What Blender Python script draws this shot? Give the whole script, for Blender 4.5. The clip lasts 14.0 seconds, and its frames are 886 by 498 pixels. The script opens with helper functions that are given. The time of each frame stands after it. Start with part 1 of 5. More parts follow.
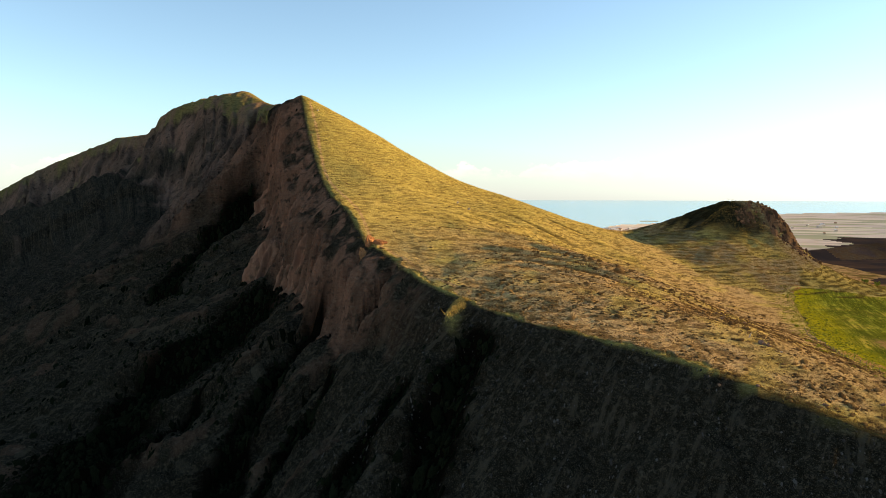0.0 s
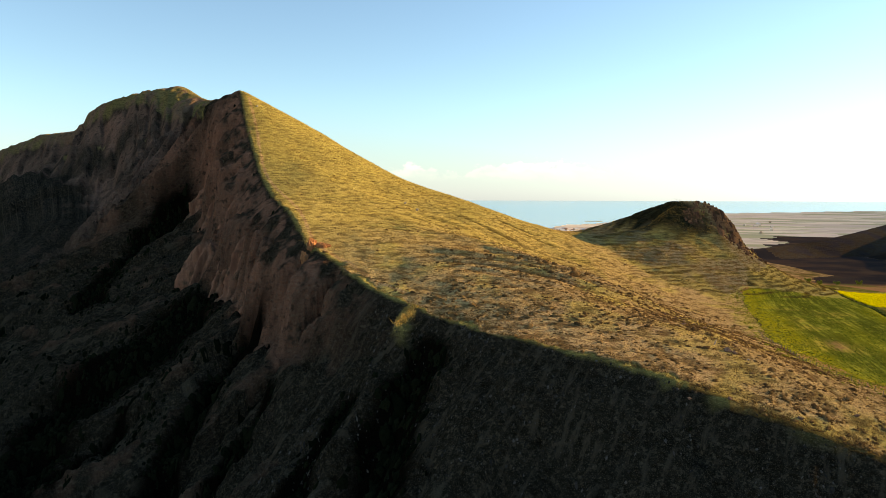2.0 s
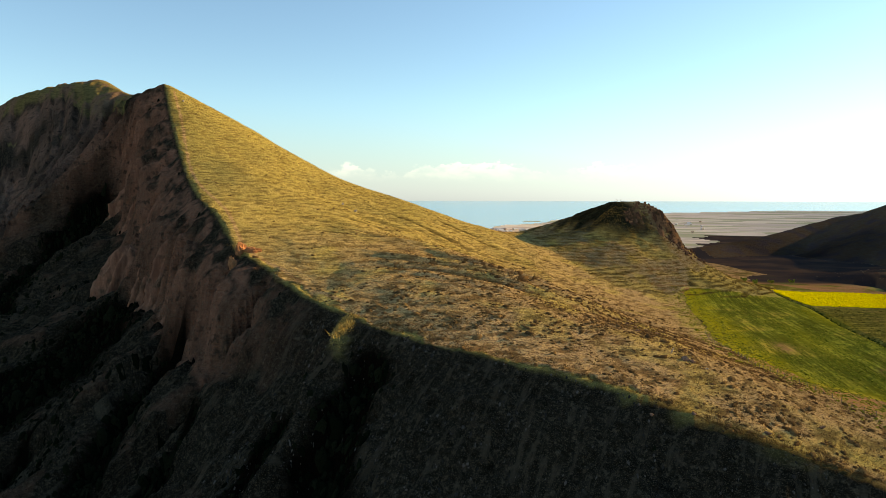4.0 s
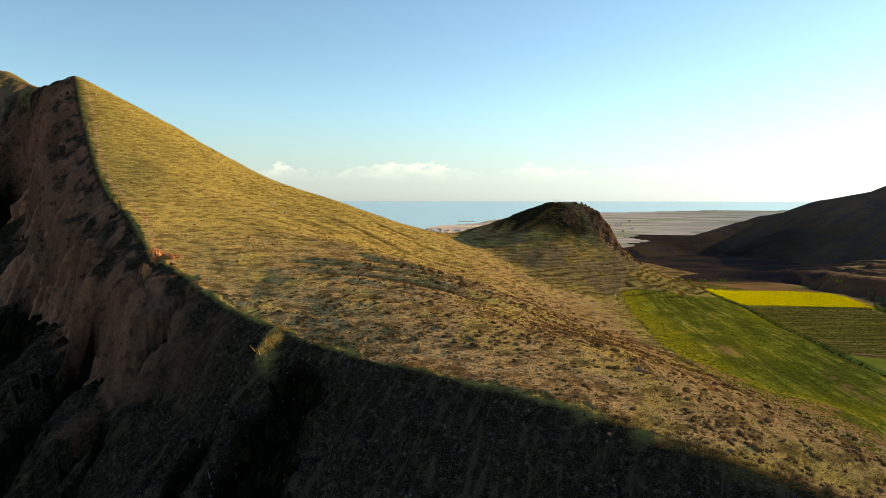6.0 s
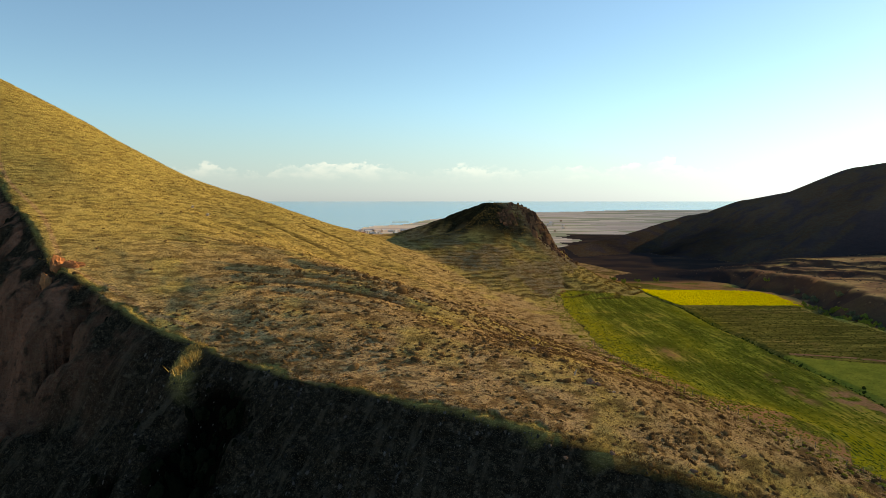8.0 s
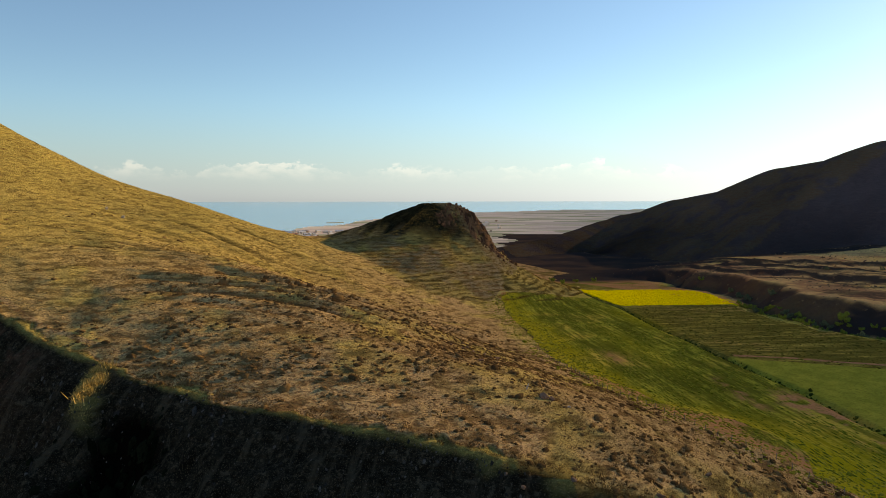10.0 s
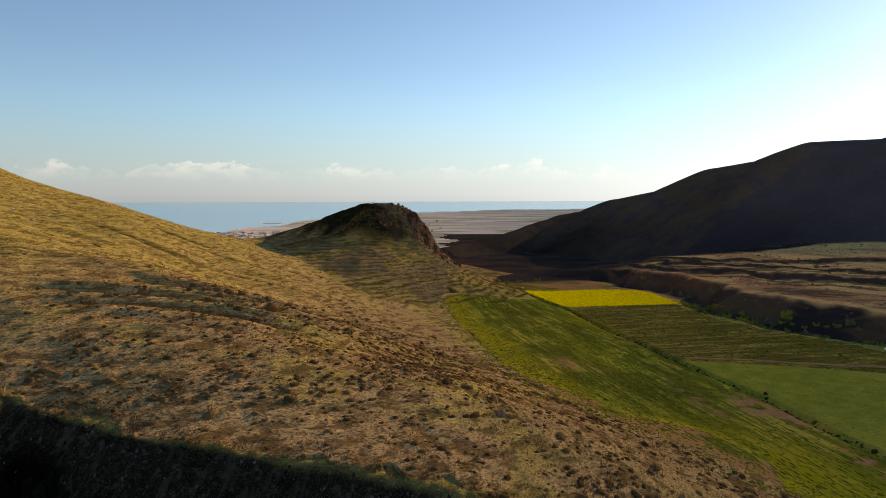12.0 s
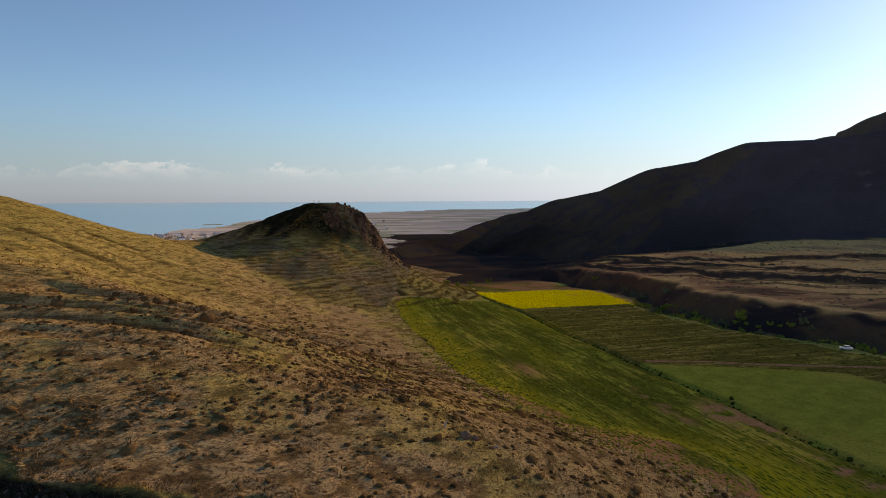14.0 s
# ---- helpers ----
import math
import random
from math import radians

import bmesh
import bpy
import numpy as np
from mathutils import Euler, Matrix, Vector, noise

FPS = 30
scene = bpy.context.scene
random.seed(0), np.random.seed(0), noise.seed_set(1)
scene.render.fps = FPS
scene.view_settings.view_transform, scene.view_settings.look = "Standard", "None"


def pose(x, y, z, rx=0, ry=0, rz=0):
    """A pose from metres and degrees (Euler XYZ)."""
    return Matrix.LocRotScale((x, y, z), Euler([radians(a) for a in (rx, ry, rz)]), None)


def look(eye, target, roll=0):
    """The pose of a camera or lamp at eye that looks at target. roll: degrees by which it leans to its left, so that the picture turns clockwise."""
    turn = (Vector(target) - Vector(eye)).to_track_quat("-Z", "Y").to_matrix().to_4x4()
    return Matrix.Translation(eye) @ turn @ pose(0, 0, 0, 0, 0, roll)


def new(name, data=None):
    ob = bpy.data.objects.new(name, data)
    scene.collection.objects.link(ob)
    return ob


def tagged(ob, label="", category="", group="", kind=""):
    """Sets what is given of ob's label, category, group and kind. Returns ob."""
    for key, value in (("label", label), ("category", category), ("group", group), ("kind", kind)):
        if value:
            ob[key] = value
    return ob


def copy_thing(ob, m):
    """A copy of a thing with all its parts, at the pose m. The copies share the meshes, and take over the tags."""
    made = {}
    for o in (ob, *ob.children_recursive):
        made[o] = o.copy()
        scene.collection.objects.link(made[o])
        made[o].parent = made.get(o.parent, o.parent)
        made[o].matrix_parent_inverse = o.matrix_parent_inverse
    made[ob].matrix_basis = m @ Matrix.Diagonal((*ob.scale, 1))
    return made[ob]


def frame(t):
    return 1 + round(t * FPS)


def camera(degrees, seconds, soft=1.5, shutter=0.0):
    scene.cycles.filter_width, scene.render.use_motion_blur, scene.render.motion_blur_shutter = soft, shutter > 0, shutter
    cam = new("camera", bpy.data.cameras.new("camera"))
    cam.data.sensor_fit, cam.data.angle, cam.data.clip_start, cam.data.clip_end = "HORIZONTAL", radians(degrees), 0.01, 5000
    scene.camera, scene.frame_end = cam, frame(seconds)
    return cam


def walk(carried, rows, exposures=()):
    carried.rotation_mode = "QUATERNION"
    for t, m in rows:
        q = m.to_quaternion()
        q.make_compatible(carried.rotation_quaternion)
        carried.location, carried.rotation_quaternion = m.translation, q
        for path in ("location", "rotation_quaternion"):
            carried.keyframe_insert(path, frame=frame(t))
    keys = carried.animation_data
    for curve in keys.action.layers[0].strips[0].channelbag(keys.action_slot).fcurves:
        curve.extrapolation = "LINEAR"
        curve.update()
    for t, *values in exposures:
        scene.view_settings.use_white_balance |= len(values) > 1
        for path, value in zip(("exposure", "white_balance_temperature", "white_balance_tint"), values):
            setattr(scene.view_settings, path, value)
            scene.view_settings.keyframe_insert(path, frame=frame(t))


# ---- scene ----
cam = camera(66.65, 14.0, soft=0.5)
# seconds, place in metres, heading clockwise, pitch up, lean
ROWS = [
    (0.0, 0.00, 0.00, 0.00, 0.000, -4.259, -0.195),
    (0.5, -0.17, 3.83, -0.05, 1.061, -4.246, -0.190),
    (1.0, -0.28, 7.64, -0.08, 2.173, -4.233, -0.185),
    (1.5, -0.34, 11.42, -0.09, 3.334, -4.221, -0.178),
    (2.0, -0.33, 15.17, -0.07, 4.539, -4.210, -0.171),
    (2.5, -0.26, 18.87, -0.04, 5.785, -4.199, -0.162),
    (3.0, -0.13, 22.54, 0.00, 7.068, -4.189, -0.152),
    (3.5, 0.07, 26.16, 0.06, 8.384, -4.180, -0.142),
    (4.0, 0.33, 29.73, 0.13, 9.729, -4.171, -0.130),
    (4.5, 0.66, 33.26, 0.21, 11.097, -4.163, -0.117),
    (5.0, 1.06, 36.74, 0.29, 12.484, -4.156, -0.104),
    (5.5, 1.52, 40.17, 0.37, 13.886, -4.150, -0.089),
    (6.0, 2.04, 43.54, 0.46, 15.298, -4.144, -0.074),
    (6.5, 2.64, 46.87, 0.54, 16.716, -4.138, -0.057),
    (7.0, 3.30, 50.16, 0.62, 18.134, -4.134, -0.039),
    (7.5, 4.02, 53.39, 0.70, 19.550, -4.130, -0.021),
    (8.0, 4.81, 56.59, 0.77, 20.957, -4.127, -0.001),
    (8.5, 5.66, 59.74, 0.83, 22.353, -4.124, 0.020),
    (9.0, 6.57, 62.85, 0.89, 23.734, -4.122, 0.041),
    (9.5, 7.55, 65.94, 0.93, 25.095, -4.121, 0.064),
    (10.0, 8.58, 68.99, 0.96, 26.435, -4.121, 0.088),
    (10.5, 9.67, 72.02, 0.97, 27.749, -4.121, 0.112),
    (11.0, 10.82, 75.03, 0.97, 29.036, -4.122, 0.138),
    (11.5, 12.02, 78.03, 0.94, 30.293, -4.123, 0.165),
    (12.0, 13.28, 81.03, 0.91, 31.519, -4.125, 0.193),
    (12.5, 14.58, 84.02, 0.85, 32.712, -4.128, 0.221),
    (13.0, 15.93, 87.03, 0.76, 33.873, -4.132, 0.251),
    (13.5, 17.32, 90.06, 0.66, 35.001, -4.136, 0.282),
    (14.0, 18.76, 93.11, 0.53, 36.098, -4.141, 0.313),
]
walk(cam, [(t, pose(x, y, z, 90 + p, 0, -a) @ pose(0, 0, 0, 0, 0, -r)) for t, x, y, z, a, p, r in ROWS],
     exposures=[(0, 1.88, 9800, 13), (5, 1.60, 9300, 9), (8, 1.32, 8900, 9), (11, 1.12, 8750, 17), (12.5, 1.0, 8450, 19.5), (14, 0.72, 7800, 21)])

# ---- light ----
SUN_BEARING, SUN_HEIGHT = 80.0, 17.4
sb, sh = radians(SUN_BEARING), radians(SUN_HEIGHT)
sun_way = Vector((math.sin(sb) * math.cos(sh), math.cos(sb) * math.cos(sh), math.sin(sh)))
sun = new("sun", bpy.data.lights.new("sun", "SUN"))
sun.data.energy, sun.data.angle, sun.data.color = 5.0, radians(0.5), (1.0, 0.80, 0.52)
sun.matrix_world = look(sun_way * 100, (0, 0, 0))

world = bpy.data.worlds.new("sky")
scene.world = world
world.use_nodes = True
wt = world.node_tree
wt.nodes.clear()


def wn(kind, **kw):
    n = wt.nodes.new(kind)
    for k, v in kw.items():
        n.inputs[k].default_value = v
    return n


sky = wt.nodes.new("ShaderNodeTexSky")
sky.sky_type, sky.sun_disc = "NISHITA", False
sky.sun_elevation, sky.sun_rotation = sh, sb
sky.altitude, sky.air_density, sky.dust_density, sky.ozone_density = 800, 1.0, 0.35, 3.0
out = wt.nodes.new("ShaderNodeOutputWorld")
bg = wn("ShaderNodeBackground", Strength=0.078)
wt.links.new(bg.outputs[0], out.inputs[0])
# a bank of small fair-weather clouds low over the lake: puffed tops, bases lost in haze
co = wt.nodes.new("ShaderNodeTexCoord")
sep = wt.nodes.new("ShaderNodeSeparateXYZ")
wt.links.new(co.outputs["Generated"], sep.inputs[0])


def sky_noise(scale, stretch, detail, rough):
    place = wn("ShaderNodeMapping")
    place.inputs["Scale"].default_value = stretch
    wt.links.new(co.outputs["Generated"], place.inputs[0])
    n = wn("ShaderNodeTexNoise", Scale=scale, Detail=detail, Roughness=rough)
    wt.links.new(place.outputs[0], n.inputs[0])
    return n.outputs[0]


def sky_range(value, a, b, lo, hi):
    n = wn("ShaderNodeMapRange")
    n.interpolation_type = "SMOOTHSTEP"
    for k, v in enumerate((a, b, lo, hi)):
        n.inputs[k + 1].default_value = v
    wt.links.new(value, n.inputs[0])
    return n.outputs[0]


def sky_math(kind, a, b):
    n = wt.nodes.new("ShaderNodeMath")
    n.operation = kind
    wt.links.new(a, n.inputs[0])
    wt.links.new(b, n.inputs[1])
    return n.outputs[0]


tops = sky_math("ADD", sky_range(sky_noise(9.0, (1, 1, 0.2), 2, 0.5), 0.35, 0.65, 0.038, 0.056), sky_range(sky_noise(40.0, (1, 1, 1.6), 4, 0.65), 0.3, 0.7, -0.008, 0.010))
under = sky_range(sky_math("SUBTRACT", tops, sep.outputs[2]), 0.0, 0.006, 0.0, 1.0)
puffs = sky_math("MULTIPLY", under, sky_range(sep.outputs[2], 0.022, 0.056, 0.0, 1.0))
cm = sky_math("MULTIPLY", puffs, sky_range(sky_noise(26.0, (1, 1, 2.2), 5, 0.6), 0.38, 0.68, 0.03, 0.17))
mix = wt.nodes.new("ShaderNodeMix")
mix.data_type = "RGBA"
mix.inputs[7].default_value = (11.5, 10.6, 10.0, 1)
wt.links.new(cm, mix.inputs[0])
# pale haze low over the horizon
hz = wn("ShaderNodeMapRange")
hz.interpolation_type = "SMOOTHSTEP"
for k, v in enumerate((-0.02, 0.15, 0.88, 0.0)):
    hz.inputs[k + 1].default_value = v
wt.links.new(sep.outputs[2], hz.inputs[0])
haze = wt.nodes.new("ShaderNodeMix")
haze.data_type = "RGBA"
wt.links.new(hz.outputs[0], haze.inputs[0])
tone = wt.nodes.new("ShaderNodeMix")
tone.data_type, tone.blend_type = "RGBA", "MULTIPLY"
tone.inputs[0].default_value = 1.0
tone.inputs[7].default_value = (0.79, 1.0, 1.12, 1)
wt.links.new(sky.outputs[0], tone.inputs[6])
wt.links.new(tone.outputs[2], haze.inputs[6])
grey = wt.nodes.new("ShaderNodeRGBToBW")
wt.links.new(sky.outputs[0], grey.inputs[0])
pale = wt.nodes.new("ShaderNodeMix")
pale.data_type, pale.blend_type = "RGBA", "MULTIPLY"
pale.inputs[0].default_value = 1.0
pale.inputs[7].default_value = (0.44, 0.57, 0.76, 1)
wt.links.new(grey.outputs[0], pale.inputs[6])
wt.links.new(pale.outputs[2], haze.inputs[7])
wt.links.new(haze.outputs[2], mix.inputs[6])
wt.links.new(mix.outputs[2], bg.inputs[0])


# ---- noise and small helpers ----
def hashed(i, j, seed):
    n = (i.astype(np.int64) * 374761393 + j.astype(np.int64) * 668265263 + seed * 982451653) & 0xFFFFFFFF
    n = ((n ^ (n >> 13)) * 1274126177) & 0xFFFFFFFF
    n = ((n ^ (n >> 16)) * 2246822519) & 0xFFFFFFFF
    return ((n ^ (n >> 15)) & 0xFFFFFF) / float(0xFFFFFF)


def vnoise(x, y, seed=0):
    """Smooth value noise, -1 to 1."""
    i, j = np.floor(x), np.floor(y)
    fx, fy = x - i, y - j
    u, v = fx * fx * fx * (fx * (fx * 6 - 15) + 10), fy * fy * fy * (fy * (fy * 6 - 15) + 10)
    a, b = hashed(i, j, seed), hashed(i + 1, j, seed)
    c, d = hashed(i, j + 1, seed), hashed(i + 1, j + 1, seed)
    return 2 * ((a * (1 - u) + b * u) * (1 - v) + (c * (1 - u) + d * u) * v) - 1


def fbm(x, y, seed=0, octaves=4, gain=0.5):
    s, a = 0, 1.0
    for k in range(octaves):
        s = s + a * vnoise(x, y, seed + 17 * k)
        x, y, a = x * 1.93 + 3.1 + 0.21 * y, y * 2.07 - 1.7 - 0.21 * x, a * gain
    return s


def ridged(x, y, seed=0, octaves=3):
    """0 in the furrow, 1 on the rib."""
    s, a, w = 0, 1.0, 0
    for k in range(octaves):
        s = s + a * np.abs(vnoise(x, y, seed + 31 * k))
        w, x, y, a = w + a, x * 2.1 + 5.3, y * 1.7 + 2.9, a * 0.45
    return np.minimum(1, 1.6 * s / w)


def step(a, b, x):
    t = np.clip((x - a) / (b - a), 0, 1)
    return t * t * (3 - 2 * t)


def smax(a, b, k):
    h = np.clip(0.5 + 0.5 * (a - b) / k, 0, 1)
    return b + (a - b) * h + k * h * (1 - h)


def cubic(x, xs, ys):
    """A smooth curve through the knots."""
    xs, ys = np.asarray(xs, float), np.asarray(ys, float)
    m = np.gradient(ys, xs)
    x = np.clip(x, xs[0], xs[-1])
    k = np.clip(np.searchsorted(xs, x) - 1, 0, len(xs) - 2)
    h = xs[k + 1] - xs[k]
    t = (x - xs[k]) / h
    return (ys[k] * (1 + 2 * t) * (1 - t) ** 2 + h * m[k] * t * (1 - t) ** 2
            + ys[k + 1] * t * t * (3 - 2 * t) + h * m[k + 1] * t * t * (t - 1))


def along(x, y, line):
    """Distance to a crest line of (x, y, z), the height of the nearest crest, the length run to it, and the side."""
    best = np.full(x.shape, 1e9)
    zz, ss, side = np.zeros_like(x), np.zeros_like(x), np.ones_like(x)
    run = 0.0
    for (x0, y0, z0), (x1, y1, z1) in zip(line, line[1:]):
        dx, dy = x1 - x0, y1 - y0
        n = math.hypot(dx, dy)
        t = np.clip(((x - x0) * dx + (y - y0) * dy) / n / n, 0, 1)
        d = np.hypot(x - x0 - t * dx, y - y0 - t * dy)
        m = d < best
        best = np.where(m, d, best)
        zz = np.where(m, z0 + t * (z1 - z0), zz)
        ss = np.where(m, run + t * n, ss)
        side = np.where(m, np.sign((y - y0) * dx - (x - x0) * dy), side)
        run += n
    return best, zz, ss, side


def inside(x, y, poly):
    c = np.zeros(x.shape, bool)
    for (x0, y0), (x1, y1) in zip(poly, poly[1:] + poly[:1]):
        if y0 != y1:
            c ^= ((y0 > y) != (y1 > y)) & (x < (x1 - x0) * (y - y0) / (y1 - y0) + x0)
    return c


# ---- plan of the land ----
PEAK = (-106.0, 517.0)
RS = [0, 40, 80, 120, 160, 200, 240, 280, 320, 360, 400, 445]
RIM_R = [0, 245, 262, 292, 310, 350, 384, 420, 440, 520, 900]
RIM_A = [17.0, 17.8, 19.5, 20.2, 21.4, 22.6, 24.8, 26.7, 28.0, 30.5, 36.0]
SPOKES = [
    (0.00, [78, 50, 29, 11, 1, -5, -17, -28, -34.5, -36.5, -41, -51.8]),
    (0.06, [78, 51, 30, 13, 3, -5, -14.5, -22.5, -28.5, -33.5, -42, -54.6]),
    (0.15, [78, 52, 31, 16, 4, -6, -14, -21, -30, -42, -53, -58.3]),
    (0.24, [78, 53, 31, 15, 2, -9, -21, -33, -46, -54, -58, -60.2]),
    (0.35, [78, 54, 32, 13, 0, -13, -32, -46, -53, -57, -60, -62.2]),
    (0.50, [78, 55.2, 32, 12.3, -0.7, -15.2, -32.5, -46, -55, -60, -62, -64.2]),
    (0.70, [78, 56.3, 33, 12.6, -0.9, -14.6, -27, -38, -48, -56, -60, -64.2]),
    (1.00, [78, 57.8, 35.6, 13.2, -2.2, -13.6, -22.5, -28, -31, -36, -45, -55.5]),
]
CREST_B = 108.7
BACK_CREST = [(-900, 1060, -90), (-760, 980, -50), (-590, 900, 8), (-496, 870, 45), (-393, 830, 73), (-345, 802, 75), (-325, 788, 84), (-311, 775, 95), (-282, 750, 103), (-244, 730, 108),
              (-207, 711, 111), (-190, 680, 101), (-160, 625, 85), (-128, 560, 77)]
KNOB = (212.0, 492.0)
KNOB_R = [0, 12, 25, 45, 70, 100, 130, 170]
KNOB_SPOKES = [
    (-196, [-1.0, -2.5, -7, -16, -27, -38, -48, -58]),
    (-164, [-1.0, -1.4, -4, -9, -16, -23, -30, -40]),
    (-135, [-1.0, -9, -19, -25, -28, -31, -37, -45]),
    (-90, [-1.0, -10, -19, -24, -29, -35, -43, -52]),
    (-40, [-1.0, -11, -22, -29, -37, -46, -55, -63]),
    (10, [-1.0, -10, -25, -36, -46, -55, -62, -66]),
    (42, [-1.0, -6, -20, -36, -49, -58, -64, -68]),
    (64, [-1.0, -2.2, -9, -35, -52, -62, -67, -70]),
    (100, [-1.0, -4, -16, -38, -53, -64, -68, -70]),
    (164, [-1.0, -2.5, -7, -16, -27, -38, -48, -58]),
    (196, [-1.0, -1.4, -4, -9, -16, -23, -30, -40]),
]
MOUNT = [(389, 757, -61), (425, 771, -57), (482, 794, -54), (548, 821, -49), (627, 849, -38), (714, 867, -21), (729, 848, -17), (743, 786, 2), (770, 704, 18),
         (782, 649, 42), (804, 574, 53), (812, 539, 69), (859, 472, 70), (880, 421, 76), (953, 275, 101), (1010, 57, 115), (1033, -300, 103)]
MOUNT_FAR = [(1010, 800, 20), (1120, 690, 70), (1206, 622, 102), (1240, 538, 148), (1290, 330, 190), (1300, 0, 190)]
GULLIES = [([(-98, 330), (-106, 320), (-120, 307), (-129, 293), (-134, 268), (-131, 225)], 18.0), ([(-56, 282), (-67, 260), (-72, 239), (-74, 223), (-80, 205)], 6.5),
           ([(-12, 203), (-18, 195), (-24, 185), (-30, 176), (-37, 160)], 4.5), ([(14, 210), (8, 203), (3, 194), (-1, 184), (-6, 168), (-10, 150)], 8.5),
           ([(-142, 492), (-152, 486), (-163, 470), (-167, 436), (-168, 396)], 9.0), ([(-42, 243), (-52, 232), (-62, 214)], 3.5), ([(-84, 300), (-100, 270), (-112, 240)], 3.5)]
STREAM = [(380, 480), (374, 430), (364, 385), (330, 332), (300, 280), (291, 250), (290, 222), (285, 190), (276, 150), (262, 90), (250, 0)]


def stream_x(y):
    ys = [p[1] for p in STREAM][::-1]
    return np.interp(y, ys, [p[0] for p in STREAM][::-1])


DITCH = [(298, 459), (284, 425), (256, 350), (224, 288), (213, 261), (201, 237), (193, 216), (184, 191), (173, 168), (165, 147), (150, 95)]


def ditch_x(y):
    return np.interp(y, [p[1] for p in DITCH][::-1], [p[0] for p in DITCH][::-1])


def benches(x, y, u):
    """How far beyond the foot of each terrace bank a place lies."""
    w = u + 5 * fbm(x / 50, y / 90, 8, 3)
    b2 = u - np.maximum(116 - 0.56 * (y - 237), 26) + 7 * vnoise(y / 30, x / 90, 6)
    b3 = u - np.maximum(185 - 1.25 * (y - 297), 36) + 8 * vnoise(y / 40, x / 90, 7)
    return w, b2, b3


def valley(x, y):
    """The valley floor, the stream and the terraces beyond it, then the plain and the lake."""
    z = -53.6 - 0.030 * np.clip(y - 235, 0, 400) - 0.006 * np.clip(y - 635, 0, 700)
    u = x - stream_x(y) + 7 * fbm(x / 34, y / 34, 5, 3)
    near = 1 - step(430, 560, y)
    z = z - 2.2 * near * step(-9, -2, u) * (1 - step(0, 7, u))
    trench = np.abs(x - ditch_x(y))
    z = z - 0.9 * near * (1 - step(0.6, 2.4, trench)) * step(60, 140, y) * (1 - step(455, 470, y))
    w, b2, b3 = benches(x, y, u)
    z = z + near * (9.4 * np.clip((w - 4) / 16, 0, 1) + 0.6 * step(0, 3, w - 38) + 2.6 * np.clip(b2 / 5, 0, 1) + 1.4 * np.clip(b2 / 3 - 11, 0, 1) + 2.4 * np.clip(b3 / 5, 0, 1) + 0.03 * np.clip(u - 120, 0, 400))
    z = z + near * step(14, 40, u) * (0.7 * fbm(u / 11, y / 65, 9, 4) + 0.3 * fbm(x / 6, y / 6, 10, 3))
    far = np.hypot(x, y)
    # the plain and the lake run out to the line of the horizon
    k = step(1300, 4900, far)
    return z * (1 - k) + k * -7.0 - 2.0 * step(900, 1500, far) * (1 - k)


def polar(x, y):
    dx, dy = x - PEAK[0], y - PEAK[1]
    return np.hypot(dx, dy), np.degrees(np.arctan2(dx, -dy))


def rim_height(r):
    return cubic(r, RS, SPOKES[0][1])


def rim_line():
    """The crest of the scarp, from the far left round both summits and down the rim of the spur."""
    line = list(BACK_CREST)
    for k in range(0, 900, 12):
        b = radians(float(np.interp(k, RIM_R, RIM_A)))
        z = float(rim_height(np.array([float(k)]))[0])
        line.append((PEAK[0] + k * math.sin(b), PEAK[1] - k * math.cos(b), max(z, -54.5)))
    return line


CREST = rim_line()
CREST_BACK = sum(math.dist(p[:2], q[:2]) for p, q in zip(CREST[:len(BACK_CREST)], CREST[1:]))


def lit_face(x, y, r, a, ra):
    f = np.clip((a - ra) / (CREST_B - ra), 0, 1)
    z = np.zeros_like(x)
    fs = [s[0] for s in SPOKES]
    rows = np.stack([cubic(r, RS, s[1]) for s in SPOKES])
    k = np.clip(np.searchsorted(fs, f) - 1, 0, len(fs) - 2)
    fa = np.array(fs)
    t = (f - fa[k]) / (fa[k + 1] - fa[k])
    idx = np.arange(x.size)
    m = np.gradient(rows, fa, axis=0)
    h = fa[k + 1] - fa[k]
    z = (rows[k, idx] * (1 + 2 * t) * (1 - t) ** 2 + h * m[k, idx] * t * (1 - t) ** 2
         + rows[k + 1, idx] * t * t * (3 - 2 * t) + h * m[k + 1, idx] * t * t * (t - 1))
    # rills that run down the hollow, and low swells
    swing = y + np.clip(0.62 - 0.0050 * (y - 250), 0.05, 0.7) * (x - 60) + 4.5 * fbm(x / 60, y / 30, 3, 2)
    deep = step(-30, 45, x) * (1 - step(118, 150, x)) * step(222, 250, y) * (1 - step(430, 480, y)) * step(0.03, 0.1, f)
    wave = np.sin(swing * 2 * np.pi / 13.5 + 1.5 * vnoise(swing / 21, x / 400, 41))
    env = 0.25 + 0.75 * step(-0.3, 0.35, fbm(x / 26, swing / 9, 42, 3))
    small = np.sin(swing * 2 * np.pi / 5.1 + 2.5 * vnoise(swing / 12, x / 60, 45))
    z = z + deep * env * (1.25 * wave + 0.4 * small)
    rill = np.clip(1.7 * deep * env * np.clip(-wave - 0.15 + 0.35 * small, 0, 1), 0, 1)
    z = z + 0.55 * fbm(x / 28, y / 28, 12, 3) * step(10, 60, r)
    # cattle treads that follow the contour
    z = z + 0.09 * vnoise(z / 0.9 + 0.6 * vnoise(x / 5, y / 5, 15), (x + y) / 7, 16)
    return z, f, rill


